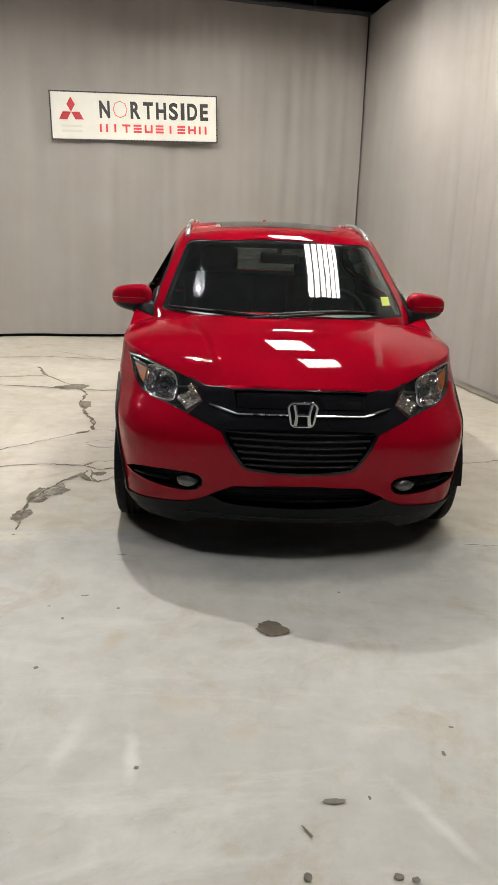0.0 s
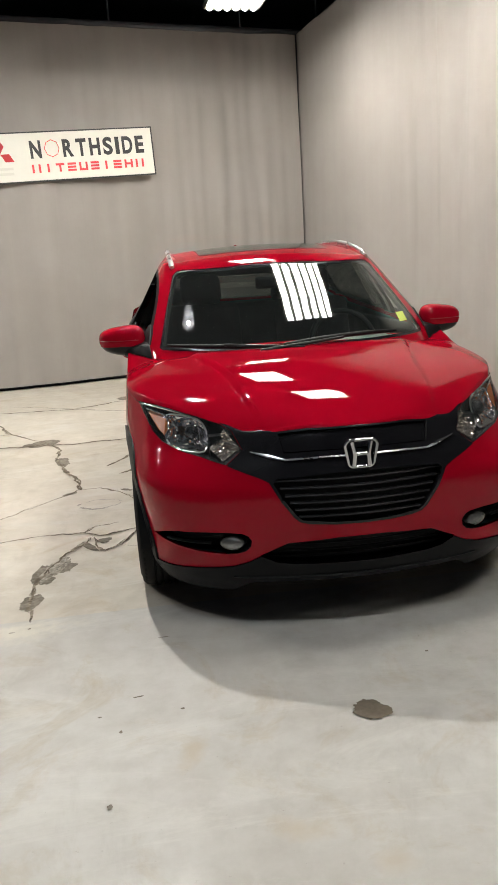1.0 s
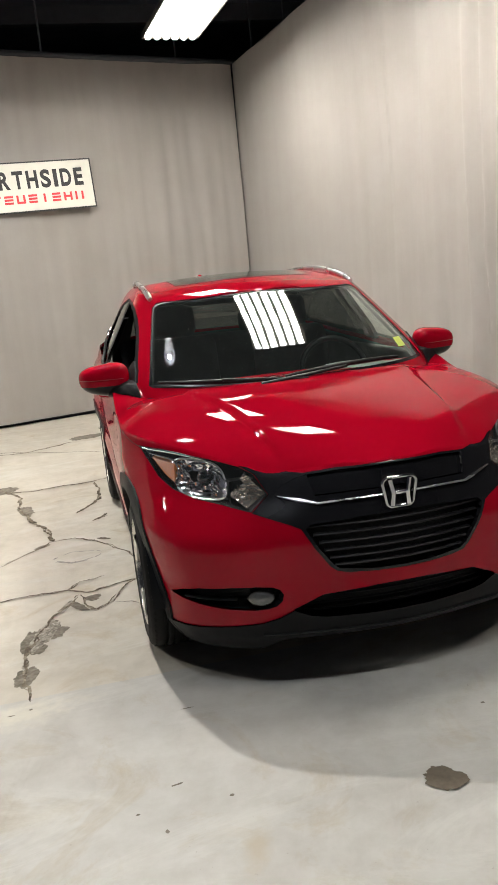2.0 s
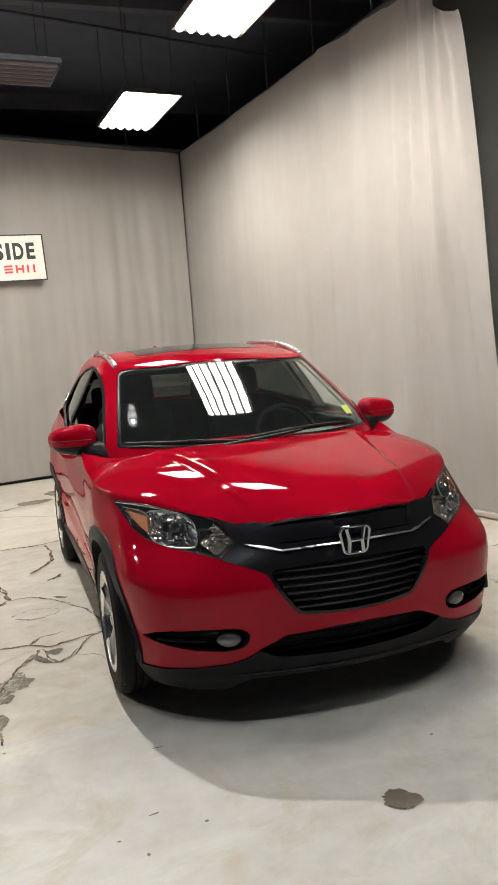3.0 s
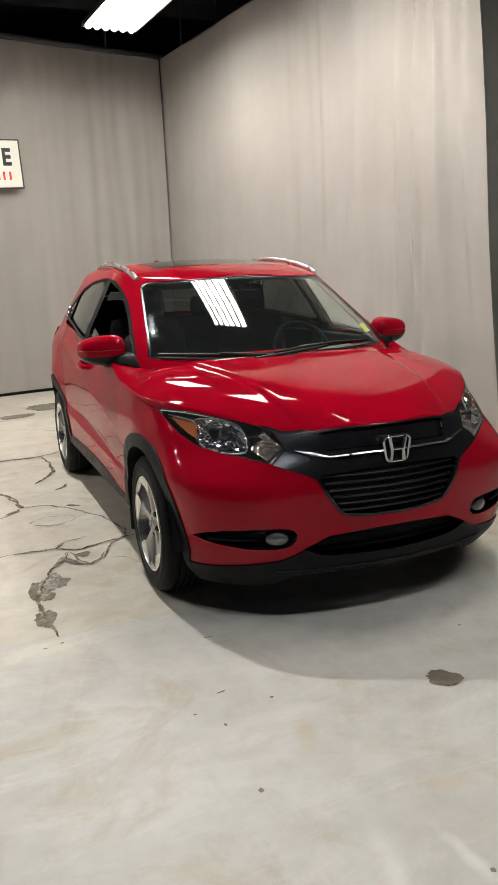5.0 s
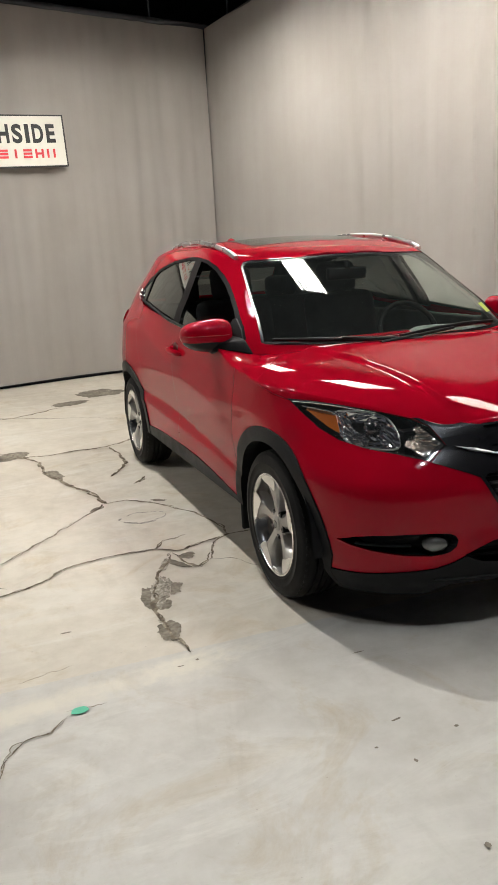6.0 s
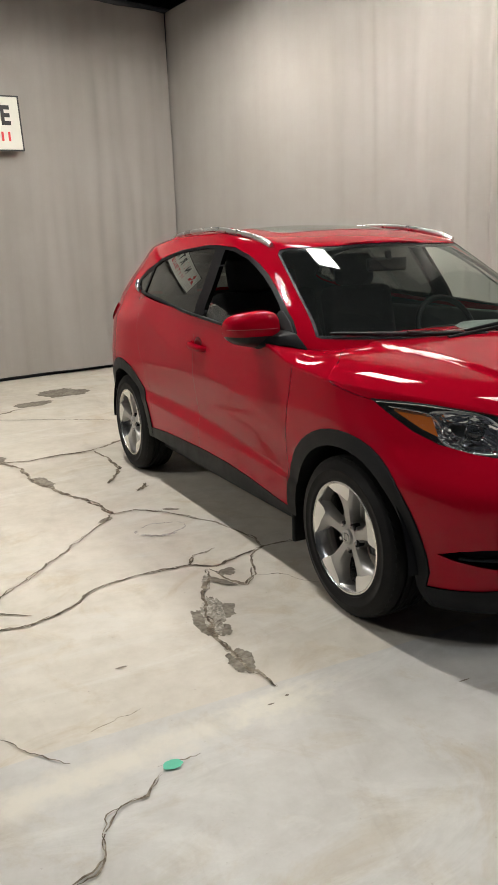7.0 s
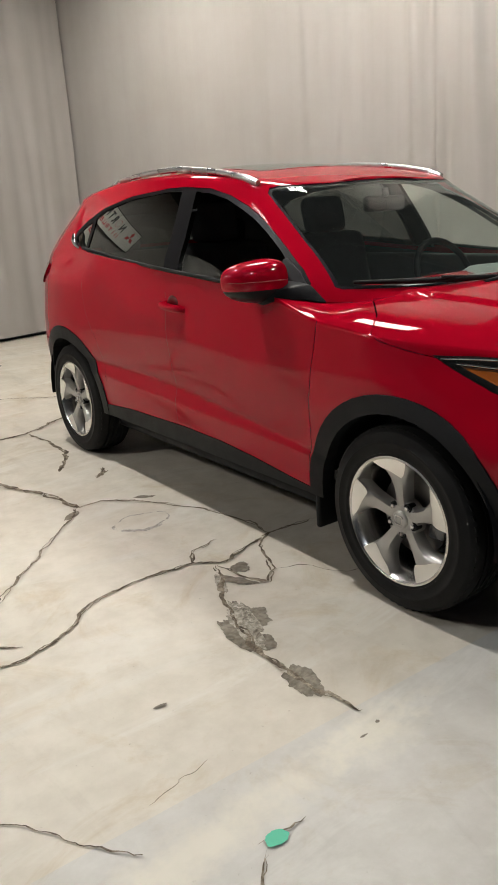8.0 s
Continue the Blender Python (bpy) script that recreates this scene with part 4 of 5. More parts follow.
# ---- the car ----
MIRROR_AT = (0.888, 0.715, 1.089)
car = empty("car")
tagged(car, "glossy red compact crossover car parked on the concrete floor", "car")

HEADLAMP = [(0.818, 0.892), (0.752, 0.892), (0.694, 0.885), (0.59, 0.865), (0.505, 0.843), (0.464, 0.820), (0.433, 0.755), (0.500, 0.702), (0.594, 0.726), (0.669, 0.739), (0.734, 0.762), (0.771, 0.795), (0.795, 0.842)]
BAND = [(0, 0.838), (0.2, 0.833), (0.305, 0.821), (0.40, 0.830), (0.503, 0.845), (0.462, 0.820), (0.431, 0.755), (0.498, 0.700), (0.384, 0.659), (0.35, 0.643), (0.312, 0.573), (0.262, 0.502), (0.24, 0.483), (0.20, 0.474), (0.1, 0.467), (0, 0.466)]
GRILLE = [(0, 0.672), (0.15, 0.668), (0.318, 0.655), (0.335, 0.64), (0.298, 0.573), (0.25, 0.507), (0.23, 0.491), (0.1, 0.477), (0, 0.476)]
INSET = [(0, 0.832), (0.2, 0.826), (0.296, 0.815), (0.282, 0.745), (0.15, 0.752), (0, 0.754)]
SLOT = [(0.795, 0.400), (0.755, 0.424), (0.705, 0.438), (0.60, 0.446), (0.519, 0.446), (0.462, 0.441), (0.438, 0.429), (0.426, 0.410), (0.430, 0.384), (0.450, 0.364), (0.480, 0.355), (0.521, 0.352), (0.615, 0.358), (0.707, 0.372), (0.76, 0.385)]
INTAKE = [(0, 0.412), (0.1, 0.410), (0.29, 0.395), (0.395, 0.345), (0.33, 0.315), (0.27, 0.306), (0.1, 0.301), (0, 0.300)]
CHIN = [(0, 0.10), (0.95, 0.10), (0.95, 0.252), (0.78, 0.264), (0.646, 0.283), (0.5, 0.299), (0.44, 0.318), (0.39, 0.343), (0, 0.343)]
FRONT_HUB, REAR_HUB, HUB_Z = 0.0, 2.61, 0.322
WHEEL_Z = 0.3258


def front(c):
    return c.y < 0.02


def left(c):
    return c.x < -0.3


def right(c):
    return c.x > 0.3


lower = lower_shell()
bonnet = hood_shell()
for f in bonnet.faces:
    f.material_index = 1
joined = bpy.data.meshes.new("joined")
bonnet.to_mesh(joined)
lower.from_mesh(joined)
bpy.data.meshes.remove(joined)
bonnet.free()
lower = with_normals(lower)
hood = detach(lower, [f for f in lower.faces if f.material_index == 1])
# wheel openings and their black surrounds
for side, sx in ((left, -1), (right, 1)):
    for yc in (FRONT_HUB, REAR_HUB):
        hole = [(yc + 0.374 * math.cos(k * math.pi / 24), HUB_Z + 0.374 * math.sin(k * math.pi / 24)) for k in range(25)] + [(yc - 0.374, 0.1), (yc + 0.374, 0.1)]
        bmesh.ops.delete(lower, geom=cut(lower, hole, "x", side), context="FACES")
        r = 0.436 if yc == 0 else 0.446
        ring = [(yc + 0.010 + r * math.cos(k * math.pi / 24), HUB_Z + r * math.sin(k * math.pi / 24)) for k in range(25)]
        ring += [(yc - r + 0.035, 0.25), (yc - r + 0.05, 0.1), (yc + r - 0.03, 0.1), (yc + r + 0.02, 0.22)]
        clad = detach(lower, cut(lower, ring, "x", side))
        part("wheel_arch_trim", rim(shift(clad, 0.007), 0.05, (-sx, 0, 0)), BLACK, car, "matt black plastic wheel arch trim", keep_normals=False)
    sill = [(0.40, 0.1), (2.25, 0.1), (2.25, 0.362), (1.88, 0.386), (1.35, 0.395), (1.05, 0.388), (0.80, 0.368), (0.56, 0.340), (0.40, 0.325)]
    part("sill", rim(shift(detach(lower, cut(lower, sill, "x", side)), 0.004), 0.03, (-sx, 0, 0)), BLACK, car, "matt black plastic sill trim", keep_normals=False)

# front openings
lamp_cuts = []
for sx, poly, slot in ((1, HEADLAMP, SLOT), (-1, mirror(HEADLAMP), mirror(SLOT))):
    lamp_cuts.append((sx, detach(lower, cut(lower, poly, "y", front))))
    bmesh.ops.delete(lower, geom=cut(lower, slot, "y", front), context="FACES")
band = detach(lower, cut(lower, both(BAND), "y", front))
bmesh.ops.delete(band, geom=cut(band, both(GRILLE), "y"), context="FACES")
inset = detach(band, cut(band, both(INSET), "y"))
bmesh.ops.delete(lower, geom=cut(lower, both(INTAKE), "y", lambda c: c.y < -0.4), context="FACES")
chin = detach(lower, cut(lower, both(CHIN), "y", lambda c: c.y < -0.22))
rear_chin = detach(lower, cut(lower, [(-0.95, 0.1), (0.95, 0.1), (0.95, 0.36), (-0.95, 0.36)], "y", lambda c: c.y > 2.95))

# shut lines
DOOR_LINE = [(0.372, 1.0), (0.385, 0.9), (0.396, 0.82), (0.424, 0.567), (0.462, 0.33)]
PILLAR_LINE = [(1.455, 1.13), (1.43, 0.9), (1.415, 0.6), (1.41, 0.355)]
REAR_LINE = [(2.33, 1.19), (2.335, 1.0), (2.30, 0.86), (2.22, 0.74), (2.17, 0.62), (2.14, 0.5)]
for side in (left, right):
    for line, gap in ((DOOR_LINE, 0.0028), (PILLAR_LINE, 0.002), (REAR_LINE, 0.0014)):
        bmesh.ops.delete(lower, geom=cut(lower, ribbon(line, gap), "x", side), context="FACES")
    bmesh.ops.delete(lower, geom=cut(lower, ribbon([(0.105, 1.0), (0.092, 0.935), (0.078, 0.925), (-0.02, 0.903), (-0.142, 0.88)], 0.002), "x", side), context="FACES")
    front_door = [(0.375, 1.2), (0.387, 0.9), (0.398, 0.82), (0.426, 0.567), (0.464, 0.30), (1.41, 0.30), (1.415, 0.6), (1.43, 0.9), (1.455, 1.13), (1.455, 1.3)]
    rear_door = [(1.455, 1.3), (1.455, 1.13), (1.43, 0.9), (1.415, 0.6), (1.41, 0.3), (2.14, 0.3), (2.14, 0.5), (2.17, 0.62), (2.22, 0.74), (2.30, 0.86), (2.335, 1.0), (2.33, 1.3)]
    for name, poly in (("front_door", front_door), ("rear_door", rear_door)):
        got = [f for f in lower.faces if side(f.calc_center_median()) and inside(poly, *uv_of(f.calc_center_median(), "x"))]
        part(name, detach(lower, got), RED, car, keep_normals=True)

# tail lamps wrap the rear corners
for sx in (-1, 1):
    tl = cut(lower, [(2.98, 1.10), (3.0, 1.04), (3.10, 0.985), (3.6, 0.95), (3.6, 1.12)], "x", lambda c: c.x * sx > 0.3)
    part("tail_lamp", rim(shift(detach(lower, tl), 0.012), 0.03), TAIL, car, "dark red tail lamp lens", keep_normals=True)

bumper = detach(lower, [f for f in lower.faces if (lambda c: c.y < -0.25 or (c.y < 0.0 and c.z < 0.68))(f.calc_center_median())])
part("front_bumper", rim(bumper, 0.012), RED, car, keep_normals=True)
for sx in (-1, 1):
    fender = detach(lower, [f for f in lower.faces if (lambda c: c.y < 0.7 and c.x * sx > 0)(f.calc_center_median())])
    part("front_fender", fender, RED, car, keep_normals=True)
part("quarter_lining", inward(detach(lower, [f for f in lower.faces if f.calc_center_median().y > 2.3 and f.calc_center_median().z > 0.45], False)), INTERIOR, car, keep_normals=True)
for sx in (-1, 1):
    part("rear_quarter", detach(lower, [f for f in lower.faces if f.calc_center_median().x * sx > 0 and f.calc_center_median().y < 3.12]), RED, car, keep_normals=True)
part("tailgate", lower, RED, car, keep_normals=True)
part("front_lip", rim(shift(chin, 0.006), 0.03), BLACK, car, "matt black plastic lower bumper lip", keep_normals=True)
part("rear_lip", shift(rear_chin, 0.006), BLACK, car, keep_normals=True)
part("grille_panel", rim(shift(band, 0.002), 0.02, (0, 1, 0)), GLOSSBLACK, car, "gloss black panel across the nose", keep_normals=True)
part("grille_inset", rim(shift(inset, -0.012), 0.02, (0, 1, 0)), GLOSSBLACK, car, keep_normals=True)

for sx in (-1, 1):
    line = [(sx * 0.60, 0.385), (sx * 0.65, 0.32), (sx * 0.775, 0.175), (sx * 0.90, 0.09)]
    bmesh.ops.delete(hood, geom=cut(hood, ribbon(line, 0.005), "z"), context="FACES")
part("hood", rim(hood, 0.012), RED, car, keep_normals=True)


def nose_y(x, z):
    """The nose surface at x, z: solved on the outline."""
    a, b = 0.0, 0.45
    for _ in range(40):
        m = (a + b) / 2
        if plan(m, z)[0] < abs(x):
            a = m
        else:
            b = m
    return plan(a, z)[1]


# slats of the grille behind the nose
grille_back = grid([[(x, nose_y(x, 0.57) + 0.075, z) for x in np.linspace(-0.36, 0.36, 9)] for z in (0.46, 0.68)])
part("grille_backing", grille_back, BLACK, car)
for k in range(6):
    z = 0.50 + k * 0.029
    half = 0.235 + (z - 0.49) * 0.58
    pts = [(x, nose_y(x, z) + 0.018, z) for x in np.linspace(-half, half, 17)]
    part("grille_slat", tube(pts, 0.0105, 8, flat=0.62), SLAT, car)
# lower mesh intake
part("intake_backing", grid([[(x, nose_y(x, 0.35) + 0.06, z) for x in np.linspace(-0.42, 0.42, 9)] for z in (0.28, 0.42)]), BLACK, car)
for k in range(3):
    z = 0.325 + k * 0.027
    part("intake_bar", tube([(x, nose_y(x, z) + 0.035, z) for x in np.linspace(-0.36 + 0.04 * k, 0.36 - 0.04 * k, 13)], 0.005, 6), BLACK, car)
part("bumper_crease", tube([(x, nose_y(x, 0.245) - 0.008, 0.245 + 0.02 * x * x) for x in np.linspace(-0.5, 0.5, 15)], 0.008, 6, flat=0.6), BLACK, car)

# chrome strip and emblem
for sx in (-1, 1):
    bm = bmesh.new()
    line = [(0.05, 0.733), (0.15, 0.731), (0.28, 0.724), (0.345, 0.738), (0.405, 0.752)]
    hs = [0.004, 0.004, 0.004, 0.008, 0.001]
    top = [(sx * x, nose_y(x, z) - 0.012, z + h) for (x, z), h in zip(line, hs)]
    mid = [(sx * x, nose_y(x, z) - 0.018, z) for (x, z), h in zip(line, hs)]
    low = [(sx * x, nose_y(x, z) - 0.010, z - h) for (x, z), h in zip(line, hs)]
    back = [(sx * x, nose_y(x, z) + 0.004, z) for (x, z), h in zip(line, hs)]
    bm = grid([back, top, mid, low, back])
    bmesh.ops.recalc_face_normals(bm, faces=bm.faces)
    part("chrome_strip", bm, SILVER, car, "thin chrome strip", smooth=False)
EY = nose_y(0, 0.738) - 0.018


def rounded(w_top, w_low, h, r, n=6):
    """A rounded trapezoid round the origin."""
    out = []
    for cx, cz, a0 in ((w_top - r, h - r, 0), (-w_top + r, h - r, 90), (-w_low + r, -h + r, 180), (w_low - r, -h + r, 270)):
        for k in range(n + 1):
            a = radians(a0 + 90 * k / n)
            out.append((cx + r * math.cos(a), cz + r * math.sin(a)))
    return out


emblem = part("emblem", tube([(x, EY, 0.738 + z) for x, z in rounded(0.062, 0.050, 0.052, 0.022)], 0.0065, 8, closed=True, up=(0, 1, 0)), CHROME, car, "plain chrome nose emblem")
bm = bmesh.new()
for sx in (-1, 1):
    add_tube(bm, [(sx * 0.036, EY - 0.004, 0.738 + 0.047), (sx * 0.028, EY - 0.007, 0.738 + 0.008), (sx * 0.0265, EY - 0.007, 0.738 - 0.01), (sx * 0.031, EY - 0.004, 0.738 - 0.046)], [0.010, 0.0085, 0.0085, 0.010], 8, up=(0, 1, 0))
add_tube(bm, [(-0.026, EY - 0.006, 0.738), (0.026, EY - 0.006, 0.738)], 0.0075, 8)
part("emblem_bars", bm, CHROME, emblem)

# headlamps: clear lens, black bezel, a fluted main reflector round a dark projector, a frosted inner reflector, amber corner
def faceted(rows, jitter):
    """A reflector of many small flat facets, each vertex a little off the bowl."""
    return grid([[(x, y + random.uniform(-jitter, jitter), z + random.uniform(-jitter, jitter) * 0.4) for x, y, z in row] for row in rows])


def soft_square(t):
    return math.copysign(abs(t) ** 0.62, t)


for sx, lens in lamp_cuts:
    lamp = part("headlamp", rim(shift(lens, 0.003), 0.014), LENS, car, "clear headlamp lens with chrome reflectors", keep_normals=True)
    poly = HEADLAMP
    bowl = bmesh.new()
    outer = [bowl.verts.new((sx * x, nose_y(x, z) + 0.010, z)) for x, z in poly]
    inner = [bowl.verts.new((sx * lerp(x, 0.62, 0.10), nose_y(x, z) + 0.10, lerp(z, 0.79, 0.12))) for x, z in poly]
    for k in range(len(poly)):
        bowl.faces.new((outer[k], outer[(k + 1) % len(poly)], inner[(k + 1) % len(poly)], inner[k]))
    bowl.faces.new(inner)
    part("housing", bowl, LAMPGREY, lamp, "grey lamp housing", smooth=False)

    def on_face(x, z, d):
        return sx * x, nose_y(x, z) + d, z

    # main reflector
    cx, cz, rx, rz = 0.638, 0.798, 0.082, 0.062
    rows = []
    for i in range(8):
        r = 0.30 + 0.70 * i / 7
        rows.append([on_face(cx + rx * r * soft_square(math.cos(a)), cz + rz * r * soft_square(math.sin(a)) + 0.10 * rx * r * math.cos(a), 0.070 - 0.046 * r * r) for a in np.linspace(0, math.tau, 41)])
    part("reflector", faceted(rows, 0.0065), MIRRORCHROME, lamp, "fluted chrome reflector", smooth=False)
    part("reflector_ring", tube([on_face(cx + rx * soft_square(math.cos(a)), cz + rz * soft_square(math.sin(a)) + 0.10 * rx * math.cos(a), 0.022) for a in np.linspace(0, math.tau, 28, endpoint=False)], 0.0036, 6, closed=True, up=(0, 1, 0)), SILVER, lamp)
    bm = bmesh.new()
    y0 = nose_y(0.612, 0.797)
    add_lathe(bm, [(y0 + 0.075, 0.030), (y0 + 0.045, 0.030), (y0 + 0.038, 0.026), (y0 + 0.030, 0.016), (y0 + 0.027, 0.0005)], "y", (sx * 0.612, 0, 0.797), 24)
    part("projector", bm, PROJECTOR, lamp, "dark projector lens")
    # frosted inner reflector, a diamond by the grille
    a, b, c, d = (0.553, 0.752), (0.490, 0.822), (0.440, 0.758), (0.508, 0.712)
    rows = []
    for i in range(12):
        u = i / 11
        row = []
        for k in range(12):
            v = k / 11
            x = lerp(lerp(a[0], b[0], u), lerp(d[0], c[0], u), v)
            z = lerp(lerp(a[1], b[1], u), lerp(d[1], c[1], u), v)
            row.append(on_face(x, z, 0.016 + 0.09 * u * (1 - u) * 2 * v * (1 - v) * 2))
        rows.append(row)
    part("inner_reflector", faceted(rows, 0.0045), WARMCHROME, lamp, "frosted inner reflector", smooth=False)
    bm = bmesh.new()
    am = [(0.786, 0.856), (0.716, 0.842), (0.728, 0.784), (0.752, 0.804)]
    f = bm.faces.new([bm.verts.new(on_face(x - 0.006, z, 0.010)) for x, z in am])
    r = bmesh.ops.extrude_face_region(bm, geom=[f])
    bmesh.ops.translate(bm, vec=(-sx * 0.02, 0.03, 0), verts=[v for v in r["geom"] if isinstance(v, bmesh.types.BMVert)])
    bmesh.ops.recalc_face_normals(bm, faces=bm.faces)
    part("turn_signal", bm, AMBER, lamp, "amber turn signal", smooth=False)
    part("signal_bar", tube([on_face(x - 0.004, z, 0.012) for x, z in ((0.79, 0.868), (0.75, 0.861), (0.712, 0.850), (0.706, 0.812), (0.722, 0.778))], [0.003, 0.004, 0.004, 0.003, 0.003], 8), MIRRORCHROME, lamp, "chrome bar round the turn signal")
    part("brow", tube([on_face(x - 0.003, z - 0.006, 0.006) for x, z in ((0.81, 0.889), (0.752, 0.890), (0.694, 0.884), (0.60, 0.866))], [0.004, 0.0065, 0.0065, 0.004], 8), MIRRORCHROME, lamp, "chrome brow strip")

# fog lamps in black slots
for sx in (-1, 1):
    bm = bmesh.new()
    outer = [bm.verts.new((sx * x, nose_y(x, z) + 0.001, z)) for x, z in SLOT]
    inner = [bm.verts.new((sx * lerp(x, 0.56, 0.10), nose_y(x, z) + 0.05, lerp(z, 0.395, 0.22))) for x, z in SLOT]
    for k in range(len(SLOT)):
        bm.faces.new((outer[k], outer[(k + 1) % len(SLOT)], inner[(k + 1) % len(SLOT)], inner[k]))
    bm.faces.new(inner)
    bmesh.ops.recalc_face_normals(bm, faces=bm.faces)
    slot = part("fog_lamp_slot", bm, GLOSSBLACK, car, "black recess with a round fog lamp", smooth=False)
    y0 = nose_y(0.508, 0.396)
    bm = bmesh.new()
    add_lathe(bm, [(0.0, 0.001), (0.002, 0.02), (0.008, 0.034), (0.018, 0.042), (0.05, 0.045)], "y", (0, 0, 0), 28)
    bmesh.ops.scale(bm, vec=(1.16, 0.8, 0.70), verts=bm.verts)
    bmesh.ops.transform(bm, matrix=pose(sx * 0.508, y0 - 0.002, 0.395, 0, 0, sx * 22), verts=bm.verts)
    part("fog_lamp", bm, FOG, slot, "clear oval fog lamp")
    part("fog_rib", tube([(sx * x, nose_y(x, 0.392) + 0.022, 0.392) for x in np.linspace(0.58, 0.745, 8)], 0.009, 6, flat=0.6), BLACK, slot)

# cabin
WIND = [(0, 1.040), (0.4, 1.046), (0.682, 1.052), (0.695, 1.060), (0.645, 1.22), (0.597, 1.36), (0.579, 1.41), (0.557, 1.431), (0.52, 1.438), (0.4, 1.4385), (0.3, 1.440), (0.15, 1.446), (0, 1.450)]
WIND_GLASS = [(0, 1.054), (0.4, 1.060), (0.683, 1.066), (0.636, 1.22), (0.588, 1.36), (0.571, 1.408), (0.550, 1.425), (0.515, 1.431), (0.4, 1.4315), (0.3, 1.433), (0.15, 1.439), (0, 1.443)]
DLO = [(0.60, 1.03), (0.553, 1.072), (0.61, 1.122), (0.727, 1.197), (0.85, 1.270), (0.945, 1.323), (1.04, 1.367), (1.165, 1.414), (1.32, 1.450), (1.547, 1.467), (1.70, 1.470), (2.09, 1.450), (2.4, 1.402), (2.6, 1.335), (2.69, 1.285), (2.71, 1.255), (2.66, 1.225), (2.5, 1.19), (2.41, 1.172), (1.95, 1.130), (1.4, 1.090), (1.24, 1.078), (0.8, 1.052)]
FRONT_WIN = [(0.70, 1.03), (0.69, 1.150), (0.745, 1.190), (0.865, 1.261), (0.96, 1.312), (1.05, 1.352), (1.17, 1.398), (1.32, 1.432), (1.43, 1.443), (1.375, 1.25), (1.335, 1.04)]
REAR_WIN = [(1.475, 1.05), (1.505, 1.25), (1.565, 1.450), (1.70, 1.455), (2.09, 1.435), (2.38, 1.388), (2.47, 1.35), (2.44, 1.15)]
QUARTER_WIN = [(2.475, 1.16), (2.505, 1.335), (2.6, 1.30), (2.668, 1.262), (2.655, 1.235), (2.55, 1.195)]
upper = with_normals(upper_shell())
up_front = lambda c: c.y < 1.25 and c.z < 1.47
ws = detach(upper, cut(upper, both(WIND), "y", up_front))
glass = detach(ws, cut(ws, both(WIND_GLASS), "y"))
part("windshield_trim", rim(shift(ws, -0.003), 0.012, (0, 0.7, -0.7)), GLOSSBLACK, car, keep_normals=True)
windshield = part("windshield", shift(glass, -0.003), CLEAR, car, "clear laminated windshield", keep_normals=True)
for side, sx in ((left, -1), (right, 1)):
    dlo = detach(upper, cut(upper, DLO, "x", side))
    fw = detach(dlo, cut(dlo, FRONT_WIN, "x"))
    rw = detach(dlo, cut(dlo, REAR_WIN, "x"))
    qw = detach(dlo, cut(dlo, QUARTER_WIN, "x"))
    part("window_frame", rim(shift(dlo, -0.002), 0.025, (-sx, 0, 0)), FRAME, car, "black window surround and door pillar", keep_normals=True)
    if sx < 0:
        low = [(0.735, 1.0), (0.735, 1.05), (0.96, 1.09), (1.04, 1.125), (1.12, 1.15), (1.227, 1.172), (1.39, 1.19), (1.36, 1.0)]
        fw2 = detach(fw, cut(fw, low, "x"))
        fw.free()
        fw = fw2
        part("front_side_window", shift(fw, -0.012), CLEAR, car, "side window wound most of the way down", keep_normals=True)
    else:
        part("front_side_window", shift(fw, -0.008), CLEAR, car, keep_normals=True)
    part("rear_side_window", barrel(shift(rw, -0.006), sx), PRIVACY, car, "dark tinted rear side window", keep_normals=True)
    part("quarter_window", shift(qw, -0.005), PRIVACY, car, keep_normals=True)
    # bright end piece of the window line and belt moulding
    part("belt_moulding", tube([(sx * (w_glass(z) + 0.008), y, z) for y, z in [(0.72, 1.062), (0.976, 1.080), (1.24, 1.098), (1.544, 1.120)]]
                               + [(sx * (glass_x(y, z) + 0.008), y, z) for y, z in [(1.95, 1.149), (2.32, 1.181), (2.5, 1.197)]], 0.009, 8, flat=1.0), BLACK, car)
    part("window_end_trim", tube([(sx * (glass_x(y, z) + 0.006), y, z) for y, z in [(2.55, 1.195), (2.63, 1.213), (2.69, 1.236), (2.722, 1.266)]], [0.007, 0.012, 0.014, 0.010], 8), CHROME, car, "bright window end trim")
rear_glass = detach(upper, cut(upper, [(-0.55, 1.16), (-0.5, 1.38), (0.5, 1.38), (0.55, 1.16)], "y", lambda c: c.y > 2.7 and c.z < 1.43))
part("rear_window", shift(rear_glass, -0.004), PRIVACY, car, keep_normals=True)
SUN = [(-0.40, 1.30), (-0.36, 1.27), (0.36, 1.27), (0.40, 1.30), (0.40, 1.98), (-0.40, 1.98)]
sunroof = detach(upper, cut(upper, SUN, "z", lambda c: c.z > 1.4))
part("sunroof", shift(sunroof, 0.0015), PRIVACY, car, "dark glass sunroof", keep_normals=True)
part("cabin_lining", inward(detach(upper, upper.faces[:], False)), INTERIOR, car, keep_normals=True)
part("roof", upper, RED, car, keep_normals=True)

